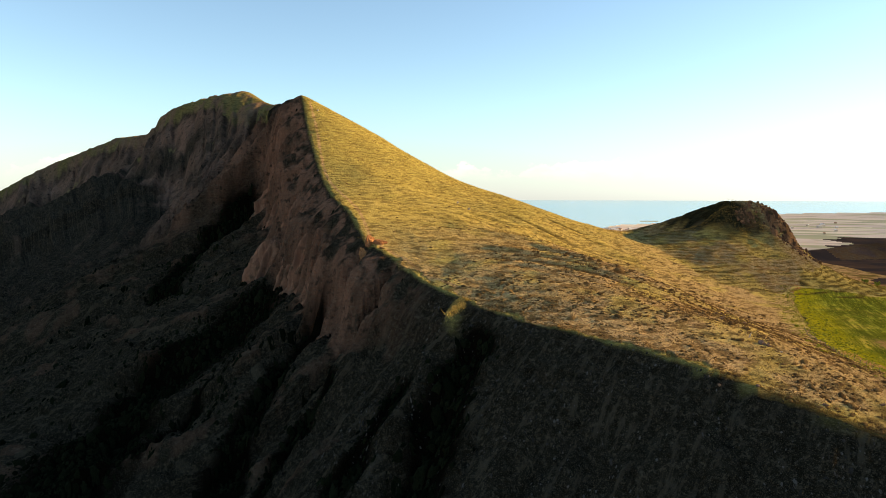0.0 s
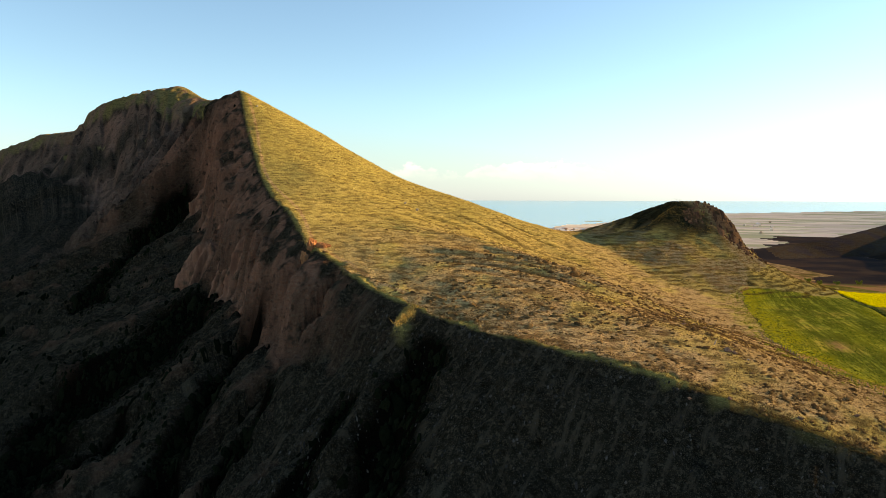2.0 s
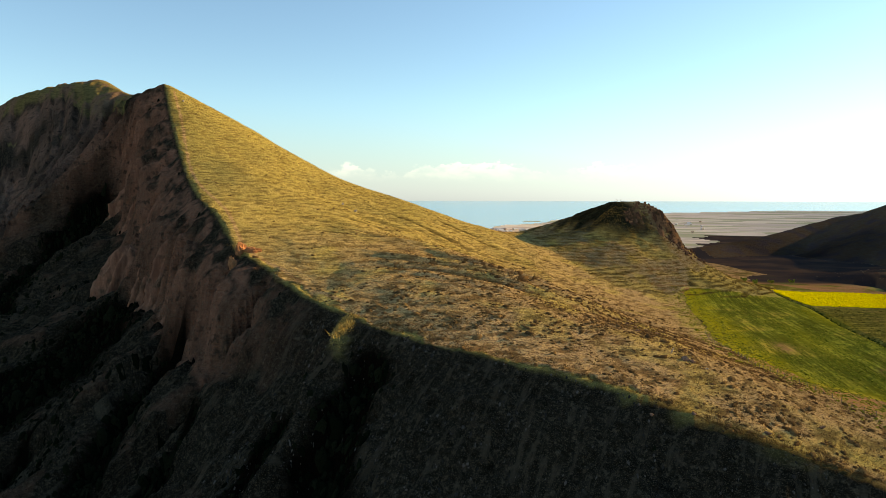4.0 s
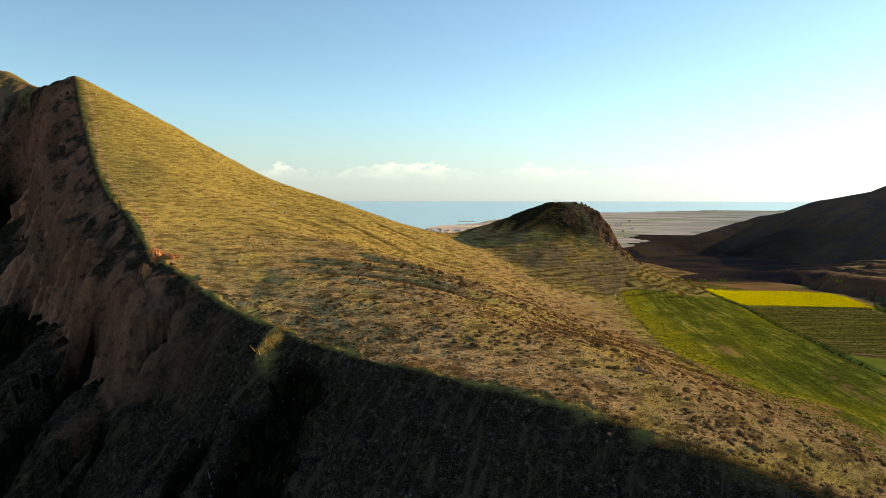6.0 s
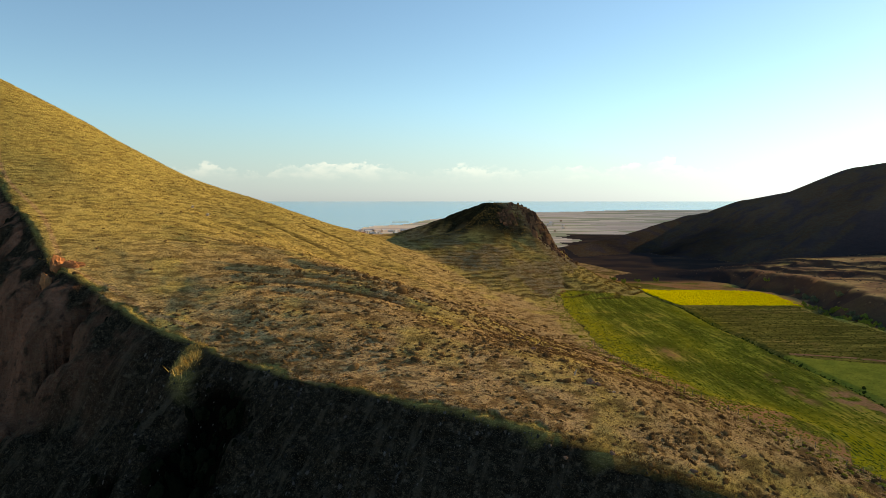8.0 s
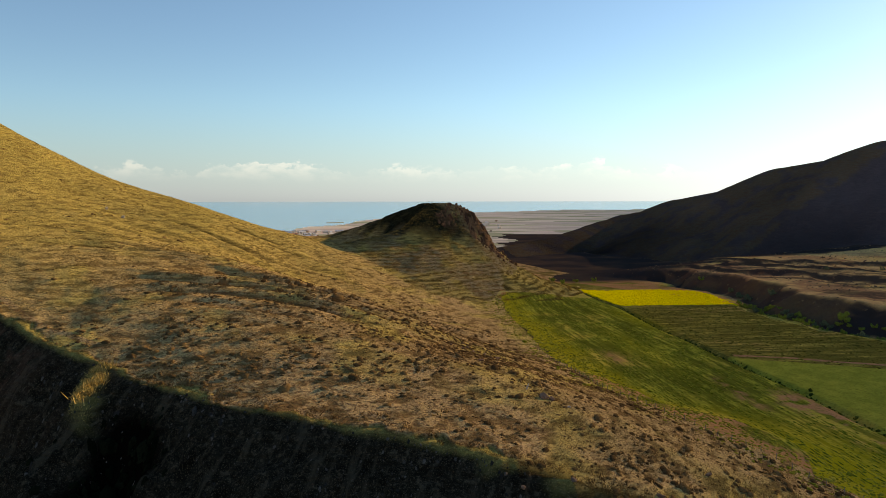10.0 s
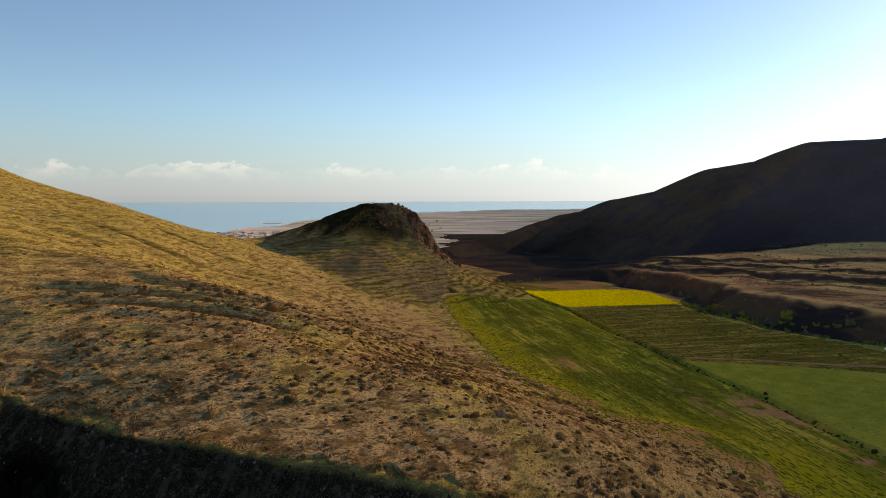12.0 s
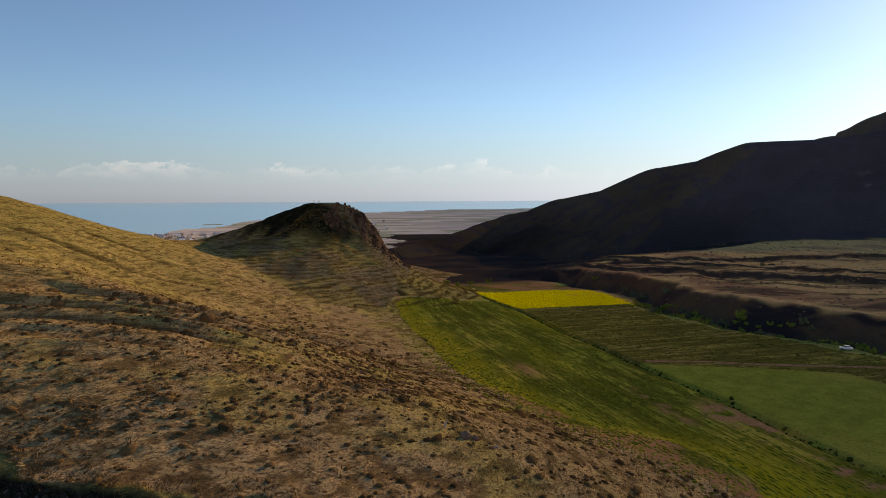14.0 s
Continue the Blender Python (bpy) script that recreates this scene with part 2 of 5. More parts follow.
def land(x, y):
    """Heights of the land, and masks of what covers it."""
    x, y = np.asarray(x, float).ravel(), np.asarray(y, float).ravel()
    r, a = polar(x, y)
    ra = np.interp(r, RIM_R, RIM_A)
    v = valley(x, y)
    face, f, rill = lit_face(x, y, r, a, ra)
    # beyond the far crest the hill falls away
    over = np.radians(np.clip(a - CREST_B, 0, 90))
    face = face - 0.5 * r * np.sin(over) - 0.3 * np.clip(r - 470, 0, 1e9) * step(50, 60, a)
    right = smax(face, v, 3.0)

    # the shaded scarp, followed along its crest: s from the first summit, d down from the crest
    d, zc, run, side = along(x, y, CREST)
    s = run - CREST_BACK
    wob = 2.6 * fbm(s / 10, s * 0 + 2.5, 71, 4, 0.6) * (1 - step(400, 470, s)) * step(20, 60, np.abs(s))
    onleft = side * d < wob
    d = np.where(onleft & (side > 0), 0, d)
    front = step(285, 335, s)
    far = step(40, -120, s)
    # round the bowl the pattern follows the bearing from a point in front of it
    th = np.degrees(np.arctan2(x + 60, np.maximum(y - 150, 1)))
    bowl = np.interp(th, [-60, -40.1, -35.3, -31.2, -26.1, -21.9, -14.7, -7.1], [-1500, -837, -649, -550, -440, -341, -219, 0])
    s = s * (1 - far) + bowl * far
    wall_h = cubic(s, [-900, -500, -330, -200, -110, 0, 60, 130, 200, 240, 275, 305, 330], [10, 26, 40, 46, 58, 50, 34, 24, 24, 21, 11, 4, 0])
    lip0 = np.interp(s, [-900, -420, -300, -240, -120, 0, 100, 300], [4, 4, 9, 13, 8, 7, 5, 4])
    wide = 1 + 1.0 * far
    sw = s + 7 * wide * fbm(d / (30 * wide), s / (30 * wide), 21, 3) + far * 0.45 * d
    spur = ridged(sw / (33 + 22 * far), d / (170 * wide), 23, 2)
    rib = ridged(sw / (12.5 * (1 + 0.6 * far)) + 0.4, d / (80 * wide), 27, 3)
    flute = ridged(sw / (5.2 * wide), d / (60 * wide), 29, 3)
    m = np.where(s > 285, 0.84 * (1 - front) + 0.66 * front, 0.50 + 0.32 * step(235, 300, s))
    drop = m * (np.sqrt(d * d + 3) - 1.73)
    near_wall = step(-30, 40, s) * (1 - step(262, 300, s))
    # rounded columns of clay with sharp clefts between
    pillar = np.abs(np.sin(np.pi * (s + 13 * vnoise(s / 31, d / 90, 46) + 2.2 * fbm(s / 6, d / 14, 47, 2)) / 21))
    lip = lip0 + (9 * spur * spur + 4 * rib) * wide - 2.6 * wide * (1 - flute) + near_wall * (15 * np.sqrt(pillar) - 8 + 2.6 * fbm(s / 5, d / 9, 50, 3))
    deepw = 6.5 + 0.22 * wall_h + far * (6 + 0.22 * wall_h)
    t = (d - lip) / deepw
    wall = 0.72 * step(0, 0.8, t) + 0.28 * step(0.5, 1.3, t + 0.4 * (1 - spur))
    cliff = step(2, 18, wall_h)
    drop = drop + wall_h * wall * (1 - 0.25 * step(60, 150, d))
    drop = drop + ((1 - spur) ** 1.3 * np.minimum(0.24 * d, 11.0 * wide) + (1 - rib) ** 1.2 * np.minimum(0.24 * d, 9.0 * wide))
    drop = drop + cliff * (1 - flute) ** 1.1 * np.minimum(0.3 * d, 3.4 + 0.8 * far) * step(1.9, 0.8, t) * (0.45 + 0.55 * step(-0.4, 0.5, fbm(s / 40, d / 30, 38, 2)))
    drop = drop + near_wall * ((1 - rib) ** 1.2 * np.minimum(0.2 * d, 2.5) + (1 - pillar) ** 1.9 * np.minimum(0.8 * d, 15.0)) * step(2.0, 1.0, t)
    # round the bowl: a turf cap, then one long gullied face of clay, then scree
    long_w = np.interp(s, [-900, -500, -330, -200, -110, 0, 60], [24, 44, 74, 92, 98, 74, 50])
    bench = lip0 + 9 * spur + 5 * rib
    u = np.maximum(d - bench, 0)
    clay_d = np.minimum(u, long_w)
    scree = np.maximum(u - long_w, 0)
    fall_far = 0.50 * np.minimum(np.sqrt(d * d + 30) - 5.48, bench) + 1.08 * clay_d + 0.60 * scree
    cut = np.clip(0.12 * (d - 0.7 * bench), 0.04, 1.0) * np.minimum(0.3 * d, 1) * (1 - 0.55 * step(0, 60, scree))
    fall_far = fall_far + cut * (13 * (1 - spur) ** 1.3 + 9 * (1 - rib) ** 1.2 + 4.5 * (1 - flute) ** 1.1 * step(30, 0, scree)
                                + 4.0 * (1 - np.abs(np.sin(np.pi * (sw + 16 * vnoise(sw / 45, d / 120, 48)) / 21))) ** 2 * step(20, 0, scree))
    far2 = step(25, -70, s)
    drop = drop * (1 - far2) + fall_far * far2
    drop = drop + 1.3 * fbm(x / 6, y / 6, 33, 4, 0.6) * np.minimum(d * 0.12, 1.0)
    # gullies choked with scrub, and the shaded cleft beside the shoulder
    gully = np.zeros_like(x)
    for line, half in GULLIES:
        gd, gz, _, _ = along(x, y, [(p, q_, 0) for p, q_ in line])
        gully = np.maximum(gully, np.exp(-((gd + 2.2 * fbm(x / 9, y / 9, 39, 3)) / half) ** 2))
    gully = gully * step(2, 11, d)
    gully = gully * (1 - np.exp(-((s - 313 - 0.8 * d) / 6.0) ** 2) * step(20, 12, d))
    drop = drop + 5.5 * gully
    # a sunlit shoulder that juts from the rim
    shoulder = np.exp(-((s - 313 - 0.8 * d + 1.5 * fbm(x / 3, y / 3, 40, 2)) / 2.7) ** 2) * step(14, 9, d)
    drop = drop * (1 - shoulder) + np.minimum(drop, 0.27 * d) * shoulder
    wallband = cliff * np.maximum(step(-0.3, 0.05, t), step(1.5, 4, d) * step(-0.5, 0.4, fbm(x / 4, y / 4, 49, 3))) * (1 - step(0.85, 1.35, t + 0.35 * fbm(x / 12, y / 12, 34, 3)))
    wallband = wallband * (1 - far2) + far2 * step(0, 9, u) * (1 - step(-12, 22, scree + 16 * fbm(x / 26, y / 26, 34, 3)))
    left = smax(zc - drop, -104 + 3 * fbm(x / 40, y / 40, 35, 3), 8)
    # behind the summits the land falls away again
    lee = zc - 0.80 * (np.sqrt(d * d + 100) - 10) + 0.6 * fbm(x / 20, y / 20, 36, 3)
    right = np.where(s < -4, smax(lee, right, 2), right)
    z = np.where(onleft, left, right)
    isback = s < -75 + 12 * fbm(x / 25, y / 25, 37, 2)
    isback = isback & (onleft | (lee > v + 1))

    # rocky hill beyond the saddle
    dk, ak = np.hypot(x - KNOB[0], y - KNOB[1]), np.degrees(np.arctan2(x - KNOB[0], KNOB[1] - y))
    kr = dk + 2.2 * fbm(x / 16, y / 16, 57, 3) * step(8, 30, dk)
    rows = np.stack([cubic(kr, KNOB_R, w[1]) for w in KNOB_SPOKES])
    ka = np.array([w[0] for w in KNOB_SPOKES], float)
    k = np.clip(np.searchsorted(ka, ak) - 1, 0, len(ka) - 2)
    t = (ak - ka[k]) / (ka[k + 1] - ka[k])
    t = t * t * (3 - 2 * t)
    idx = np.arange(x.size)
    knob = rows[k, idx] * (1 - t) + rows[k + 1, idx] * t
    knob = knob - 0.20 * np.clip(dk - 170, 0, 1e9)
    crag = step(30, 52, ak) * (1 - step(92, 120, ak)) * step(9, 18, dk) * (1 - step(46, 62, dk))
    crag = np.maximum(crag, 0.35 * step(-40, 0, ak) * (1 - step(92, 120, ak)) * step(5, 9, dk) * (1 - step(16, 25, dk)))
    knob = knob + crag * 3.4 * (ridged(x / 8 + 0.2 * y, y / 8, 59, 4) - 0.5) + 0.4 * fbm(x / 8, y / 8, 61, 3) * (1 - step(80, 120, dk))
    knob = knob + 0.30 * vnoise(knob / 1.7 + 0.5 * vnoise(x / 9, y / 9, 60), (x - y) / 12, 62)
    isknob = (knob > z) & ~onleft
    z = np.where(onleft, z, smax(z, knob, 5.0))

    # mountain across the valley, and the one behind it
    dm, _, _, _ = along(x, y, MOUNT)
    slope = np.full_like(x, -1e9)
    for (x0, y0, z0), (x1, y1, z1) in zip(MOUNT, MOUNT[1:]):
        dx, dy = x1 - x0, y1 - y0
        w = np.clip(((x - x0) * dx + (y - y0) * dy) / (dx * dx + dy * dy), 0, 1)
        dd = np.hypot(x - x0 - w * dx, y - y0 - w * dy)
        slope = np.maximum(slope, z0 + w * (z1 - z0) - 0.47 * (np.sqrt(dd * dd + 400) - 20))
    sw3 = 0.9 * y - 0.45 * x + 30 * fbm(x / 120, y / 120, 63, 3)
    mount = slope - (1 - ridged(sw3 / 95, dm / 420, 65, 3)) * np.minimum(0.12 * dm, 16) + 2.2 * fbm(x / 45, y / 45, 67, 4) * step(5, 60, dm)
    ismount = (mount > z - 1.5 - 3 * step(500, 800, y)) & ~onleft & ~isknob & (x > 260) & (x - stream_x(y) > 60)
    foot = step(-9, 1, mount - z)
    z = np.where(onleft, z, smax(z, mount, 6))
    df, zf, sf, _ = along(x, y, MOUNT_FAR)
    mfar = zf - 0.45 * (np.sqrt(df * df + 900) - 30) + 5 * fbm(x / 120, y / 120, 69, 4)
    isfar = (mfar > z) & ~onleft
    z = np.where(isfar, mfar, z)

    # small unevenness of turf and soil
    close = 1 - step(500, 900, np.hypot(x, y))
    hill = (face > v + 0.3) | onleft
    z = z + close * np.where(onleft, 0.28, np.where(hill, 0.11, 0.08)) * fbm(x / 3.1, y / 3.1, 73, 3)
    info = dict(r=r, a=a, f=f, d=d, s=s, onleft=onleft, isback=isback, wall_h=wall_h, isknob=isknob, ismount=ismount, isfar=isfar, hill=face - v,
                rib=rib, cliff=cliff, flute=flute, crag=crag, dk=dk, rill=rill, deep=step(5, 45, x) * (1 - step(110, 135, x)) * step(222, 250, y) * (1 - step(425, 470, y)), spur=spur, gully=gully, pillar=np.where(near_wall > 0.5, pillar, 1.0), foot=foot, shoulder=shoulder, wallband=wallband)
    return z, info


def height(x, y):
    return land(np.array([x]), np.array([y]))[0][0]


# ---- materials ----
def material(name):
    m = bpy.data.materials.new(name)
    m.use_nodes = True
    t = m.node_tree
    b = t.nodes["Principled BSDF"]
    b.inputs["Roughness"].default_value = 0.95
    b.inputs["Specular IOR Level"].default_value = 0.0
    b.inputs["Diffuse Roughness"].default_value = 1.0
    return m, t, b


def noise_of(t, where, scale, detail=4.0, rough=0.6, stretch=None):
    n = t.nodes.new("ShaderNodeTexNoise")
    n.inputs["Scale"].default_value, n.inputs["Detail"].default_value, n.inputs["Roughness"].default_value = scale, detail, rough
    if stretch:
        p = t.nodes.new("ShaderNodeMapping")
        p.vector_type = "TEXTURE"
        p.inputs["Scale"].default_value = stretch[0]
        p.inputs["Rotation"].default_value = (0, 0, radians(stretch[1]))
        t.links.new(where, p.inputs[0])
        where = p.outputs[0]
    t.links.new(where, n.inputs["Vector"])
    return n.outputs[0]


def spread(t, value, a, b, lo=0.0, hi=1.0):
    n = t.nodes.new("ShaderNodeMapRange")
    for k, v in enumerate((a, b, lo, hi)):
        n.inputs[k + 1].default_value = v
    t.links.new(value, n.inputs[0])
    return n.outputs[0]


def times(t, a, b):
    n = t.nodes.new("ShaderNodeMath")
    n.operation = "MULTIPLY"
    t.links.new(a, n.inputs[0])
    if isinstance(b, float):
        n.inputs[1].default_value = b
    else:
        t.links.new(b, n.inputs[1])
    return n.outputs[0]


def blend(t, fac, a, b):
    n = t.nodes.new("ShaderNodeMix")
    n.data_type = "RGBA"
    t.links.new(fac, n.inputs[0])
    for k, c in ((6, a), (7, b)):
        if isinstance(c, tuple):
            n.inputs[k].default_value = (*c, 1)
        else:
            t.links.new(c, n.inputs[k])
    return n.outputs[2]


def attribute(t, name):
    n = t.nodes.new("ShaderNodeAttribute")
    n.attribute_name = name
    return n.outputs["Fac"]


def relief(t, b, value, depth, distance=1.0):
    n = t.nodes.new("ShaderNodeBump")
    n.inputs["Strength"].default_value, n.inputs["Distance"].default_value = depth, distance
    t.links.new(value, n.inputs["Height"])
    t.links.new(n.outputs[0], b.inputs["Normal"])


def slope_material(name, straw, olive, tuft, soil, clay, scrub, bump=1.0, upper=None):
    """Dry hill turf, bare soil, clay cliffs and scrub ground darkened for shade, mixed by the masks of the land."""
    m, t, b = material(name)
    where = t.nodes.new("ShaderNodeTexCoord").outputs["Object"]
    big, mid, fine = noise_of(t, where, 0.035, 4), noise_of(t, where, 0.23, 5), noise_of(t, where, 1.5, 5, 0.7)
    grain = noise_of(t, where, 4.0, 3, 0.7)
    # blades and treads lie along the contour, wash-lines down the scarp
    lie = t.nodes.new("ShaderNodeCombineXYZ")
    t.links.new(attribute(t, "lie_u"), lie.inputs[0])
    t.links.new(attribute(t, "lie_v"), lie.inputs[1])
    blade = noise_of(t, lie.outputs[0], 1.0, 5, 0.65, ((1.7, 0.6, 1.0), 0))
    # treads of turf that keep to one level
    tread = noise_of(t, where, 1.0, 4, 0.62, ((6.0, 6.0, 0.95), 0))
    wide = noise_of(t, where, 1.0, 4, 0.6, ((11.0, 11.0, 2.0), 0))
    turf = blend(t, spread(t, big, 0.38, 0.62), olive, straw)
    turf = blend(t, spread(t, mid, 0.44, 0.66, 0, 0.7), turf, olive)
    if upper:
        turf = blend(t, spread(t, attribute(t, "lie_v"), 90, 290, 0.9, 0.0), turf, upper)
    turf = blend(t, spread(t, wide, 0.50, 0.70, 0, 0.4), turf, tuft)
    turf = blend(t, spread(t, tread, 0.48, 0.60, 0, 0.88), turf, tuft)
    turf = blend(t, spread(t, fine, 0.52, 0.62, 0, 0.55), turf, tuple(0.7 * c for c in tuft))
    turf = blend(t, spread(t, grain, 0.52, 0.66, 0, 0.5), turf, tuple(min(1, 1.2 * c) for c in straw))
    turf = blend(t, times(t, attribute(t, "growth_and_shade"), spread(t, grain, 0.35, 0.6, 0.6, 0.95)), turf, tuple(0.5 * p for p in tuft))
    bare = blend(t, spread(t, mid, 0.35, 0.7), soil, tuple(c * 0.72 for c in soil))
    bare = blend(t, spread(t, fine, 0.51, 0.58, 0, 0.85), bare, (0.16, 0.088, 0.040))
    bare = blend(t, spread(t, tread, 0.50, 0.58, 0, 0.85), bare, (0.18, 0.102, 0.045))
    turf = blend(t, times(t, attribute(t, "bare"), spread(t, fine, 0.3, 0.55, 0.5, 1.0)), turf, bare)
    grit = noise_of(t, where, 0.8, 6, 0.7)
    streak = noise_of(t, where, 0.55, 5, 0.65, ((1.0, 1.0, 5.0), 0))
    strata = noise_of(t, where, 0.5, 5, 0.65, ((6.0, 6.0, 0.8), 0))
    rock = blend(t, spread(t, streak, 0.38, 0.64), tuple(c * 0.66 for c in clay), clay)
    rock = blend(t, spread(t, strata, 0.52, 0.70, 0, 0.4), rock, tuple(c * 0.5 for c in clay))
    rock = blend(t, spread(t, grit, 0.54, 0.68, 0, 0.55), rock, (0.20, 0.15, 0.105))
    rock = blend(t, spread(t, fine, 0.55, 0.64, 0, 0.7), rock, tuple(0.35 * c for c in clay))
    rock = blend(t, spread(t, mid, 0.56, 0.66, 0, 0.75), rock, tuple(2.2 * c for c in scrub))
    # scrub ground of the shaded sides, its colour near-black to deepen their shade
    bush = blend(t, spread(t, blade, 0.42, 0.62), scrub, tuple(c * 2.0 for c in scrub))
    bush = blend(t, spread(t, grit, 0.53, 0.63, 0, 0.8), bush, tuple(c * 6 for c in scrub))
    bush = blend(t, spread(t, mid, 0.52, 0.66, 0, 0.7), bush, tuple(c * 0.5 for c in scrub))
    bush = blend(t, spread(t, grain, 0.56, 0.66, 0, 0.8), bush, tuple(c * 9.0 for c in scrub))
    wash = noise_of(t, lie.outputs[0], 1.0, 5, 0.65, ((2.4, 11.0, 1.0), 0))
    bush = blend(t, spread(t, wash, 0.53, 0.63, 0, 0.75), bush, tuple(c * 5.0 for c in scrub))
    bush = blend(t, attribute(t, "growth_and_shade"), bush, tuple(c * 0.3 for c in scrub))
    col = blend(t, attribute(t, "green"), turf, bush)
    col = blend(t, attribute(t, "rock"), col, rock)
    t.links.new(col, b.inputs["Base Color"])
    add = t.nodes.new("ShaderNodeMath")
    add.operation = "ADD"
    lumps = t.nodes.new("ShaderNodeMath")
    lumps.operation = "SUBTRACT"
    t.links.new(blade, lumps.inputs[0])
    t.links.new(times(t, tread, 2.2), lumps.inputs[1])
    t.links.new(lumps.outputs[0], add.inputs[0])
    t.links.new(times(t, streak, attribute(t, "rock")), add.inputs[1])
    both = t.nodes.new("ShaderNodeMath")
    both.operation = "ADD"
    t.links.new(add.outputs[0], both.inputs[0])
    t.links.new(times(t, fine, 0.6), both.inputs[1])
    relief(t, b, both.outputs[0], bump, 0.9)
    return m


def field_material(name, light, dark, odd, rows=None, bump=0.3, odd_share=(0.56, 0.7)):
    """A sown or fallow field: two greens, a third colour in patches, and drill rows where it has them."""
    m, t, b = material(name)
    where = t.nodes.new("ShaderNodeTexCoord").outputs["Object"]
    big, mid, fine = noise_of(t, where, 0.03, 4), noise_of(t, where, 0.2, 5), noise_of(t, where, 1.1, 4, 0.7)
    col = blend(t, spread(t, mid, 0.35, 0.65), light, dark)
    col = blend(t, spread(t, big, odd_share[0], odd_share[1], 0, 0.85), col, odd)
    if rows:
        swath = noise_of(t, where, 0.16, 4, 0.6, ((1.0, 5.0, 1.0), rows))
        col = blend(t, spread(t, swath, 0.45, 0.56, 0, 0.85), col, tuple(c * 0.62 for c in dark))
    if rows:
        line = noise_of(t, where, 0.6, 2, 0.5, ((1.0, 40.0, 1.0), rows))
        col = blend(t, spread(t, line, 0.47, 0.54, 0, 0.7), col, tuple(c * 0.5 for c in dark))
    col = blend(t, times(t, attribute(t, "green"), spread(t, fine, 0.3, 0.6, 0.4, 1.0)), col, (0.40, 0.325, 0.014))
    col = blend(t, times(t, attribute(t, "bare"), spread(t, mid, 0.2, 0.45)), col, (0.44, 0.20, 0.095))
    col = blend(t, spread(t, fine, 0.5, 0.68, 0, 0.7), col, tuple(c * 0.5 for c in dark))
    # near-black on terrace banks and valley mouth, mostly shade put into the colour
    col = blend(t, attribute(t, "growth_and_shade"), col, (0.032, 0.026, 0.026))
    t.links.new(col, b.inputs["Base Color"])
    relief(t, b, fine, bump, 0.6)
    return m


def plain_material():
    """Strips of far farmland: stubble, bare soil and green plots, in colours paled to stand in for haze."""
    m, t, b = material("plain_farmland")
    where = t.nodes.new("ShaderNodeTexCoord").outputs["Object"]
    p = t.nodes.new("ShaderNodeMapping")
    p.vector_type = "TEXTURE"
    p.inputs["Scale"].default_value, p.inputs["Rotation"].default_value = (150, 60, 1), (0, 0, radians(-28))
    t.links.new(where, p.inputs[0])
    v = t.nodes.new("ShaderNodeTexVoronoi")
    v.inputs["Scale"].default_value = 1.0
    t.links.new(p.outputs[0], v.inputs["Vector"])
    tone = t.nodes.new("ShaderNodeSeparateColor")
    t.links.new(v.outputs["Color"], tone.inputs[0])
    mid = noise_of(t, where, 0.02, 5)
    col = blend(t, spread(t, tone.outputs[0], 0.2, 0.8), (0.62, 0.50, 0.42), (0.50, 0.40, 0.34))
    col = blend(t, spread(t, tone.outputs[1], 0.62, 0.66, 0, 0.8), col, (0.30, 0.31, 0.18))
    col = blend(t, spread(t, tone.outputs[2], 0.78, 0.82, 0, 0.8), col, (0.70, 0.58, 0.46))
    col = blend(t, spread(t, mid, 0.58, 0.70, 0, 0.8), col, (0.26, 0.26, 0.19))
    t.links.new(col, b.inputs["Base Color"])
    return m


# sixth colour of each: scrub ground, near-black so that shade is painted in
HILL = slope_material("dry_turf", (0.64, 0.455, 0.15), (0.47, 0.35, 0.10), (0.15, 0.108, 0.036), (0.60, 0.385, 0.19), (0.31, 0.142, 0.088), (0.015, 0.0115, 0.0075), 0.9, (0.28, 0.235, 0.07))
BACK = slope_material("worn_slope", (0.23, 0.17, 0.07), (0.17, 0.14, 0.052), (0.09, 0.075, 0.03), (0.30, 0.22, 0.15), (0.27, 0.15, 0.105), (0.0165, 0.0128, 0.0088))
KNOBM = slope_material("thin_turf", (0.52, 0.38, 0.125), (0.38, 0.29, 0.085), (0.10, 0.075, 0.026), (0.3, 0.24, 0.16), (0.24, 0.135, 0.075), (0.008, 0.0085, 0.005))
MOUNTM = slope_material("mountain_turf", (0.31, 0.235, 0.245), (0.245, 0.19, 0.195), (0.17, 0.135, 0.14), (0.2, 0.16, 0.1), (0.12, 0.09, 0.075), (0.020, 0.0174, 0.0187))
CROP = field_material("green_crop", (0.40, 0.36, 0.045), (0.15, 0.16, 0.022), (0.50, 0.35, 0.06), -22, 0.3, (0.50, 0.62))
RAPE = field_material("rapeseed_bloom", (0.85, 0.68, 0.006), (0.74, 0.57, 0.005), (0.80, 0.63, 0.005), 68, 0.4)
SCRUBF = field_material("fallow_scrub", (0.40, 0.30, 0.065), (0.20, 0.165, 0.035), (0.44, 0.26, 0.095), 68, 0.9)
MEADOW = field_material("green_meadow", (0.31, 0.295, 0.042), (0.21, 0.215, 0.03), (0.36, 0.30, 0.05), None, 0.5)
VERGE = field_material("field_verge", (0.42, 0.33, 0.08), (0.30, 0.25, 0.055), (0.44, 0.31, 0.10), None, 0.5)
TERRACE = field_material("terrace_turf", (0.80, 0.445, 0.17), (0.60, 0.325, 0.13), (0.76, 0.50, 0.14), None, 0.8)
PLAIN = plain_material()


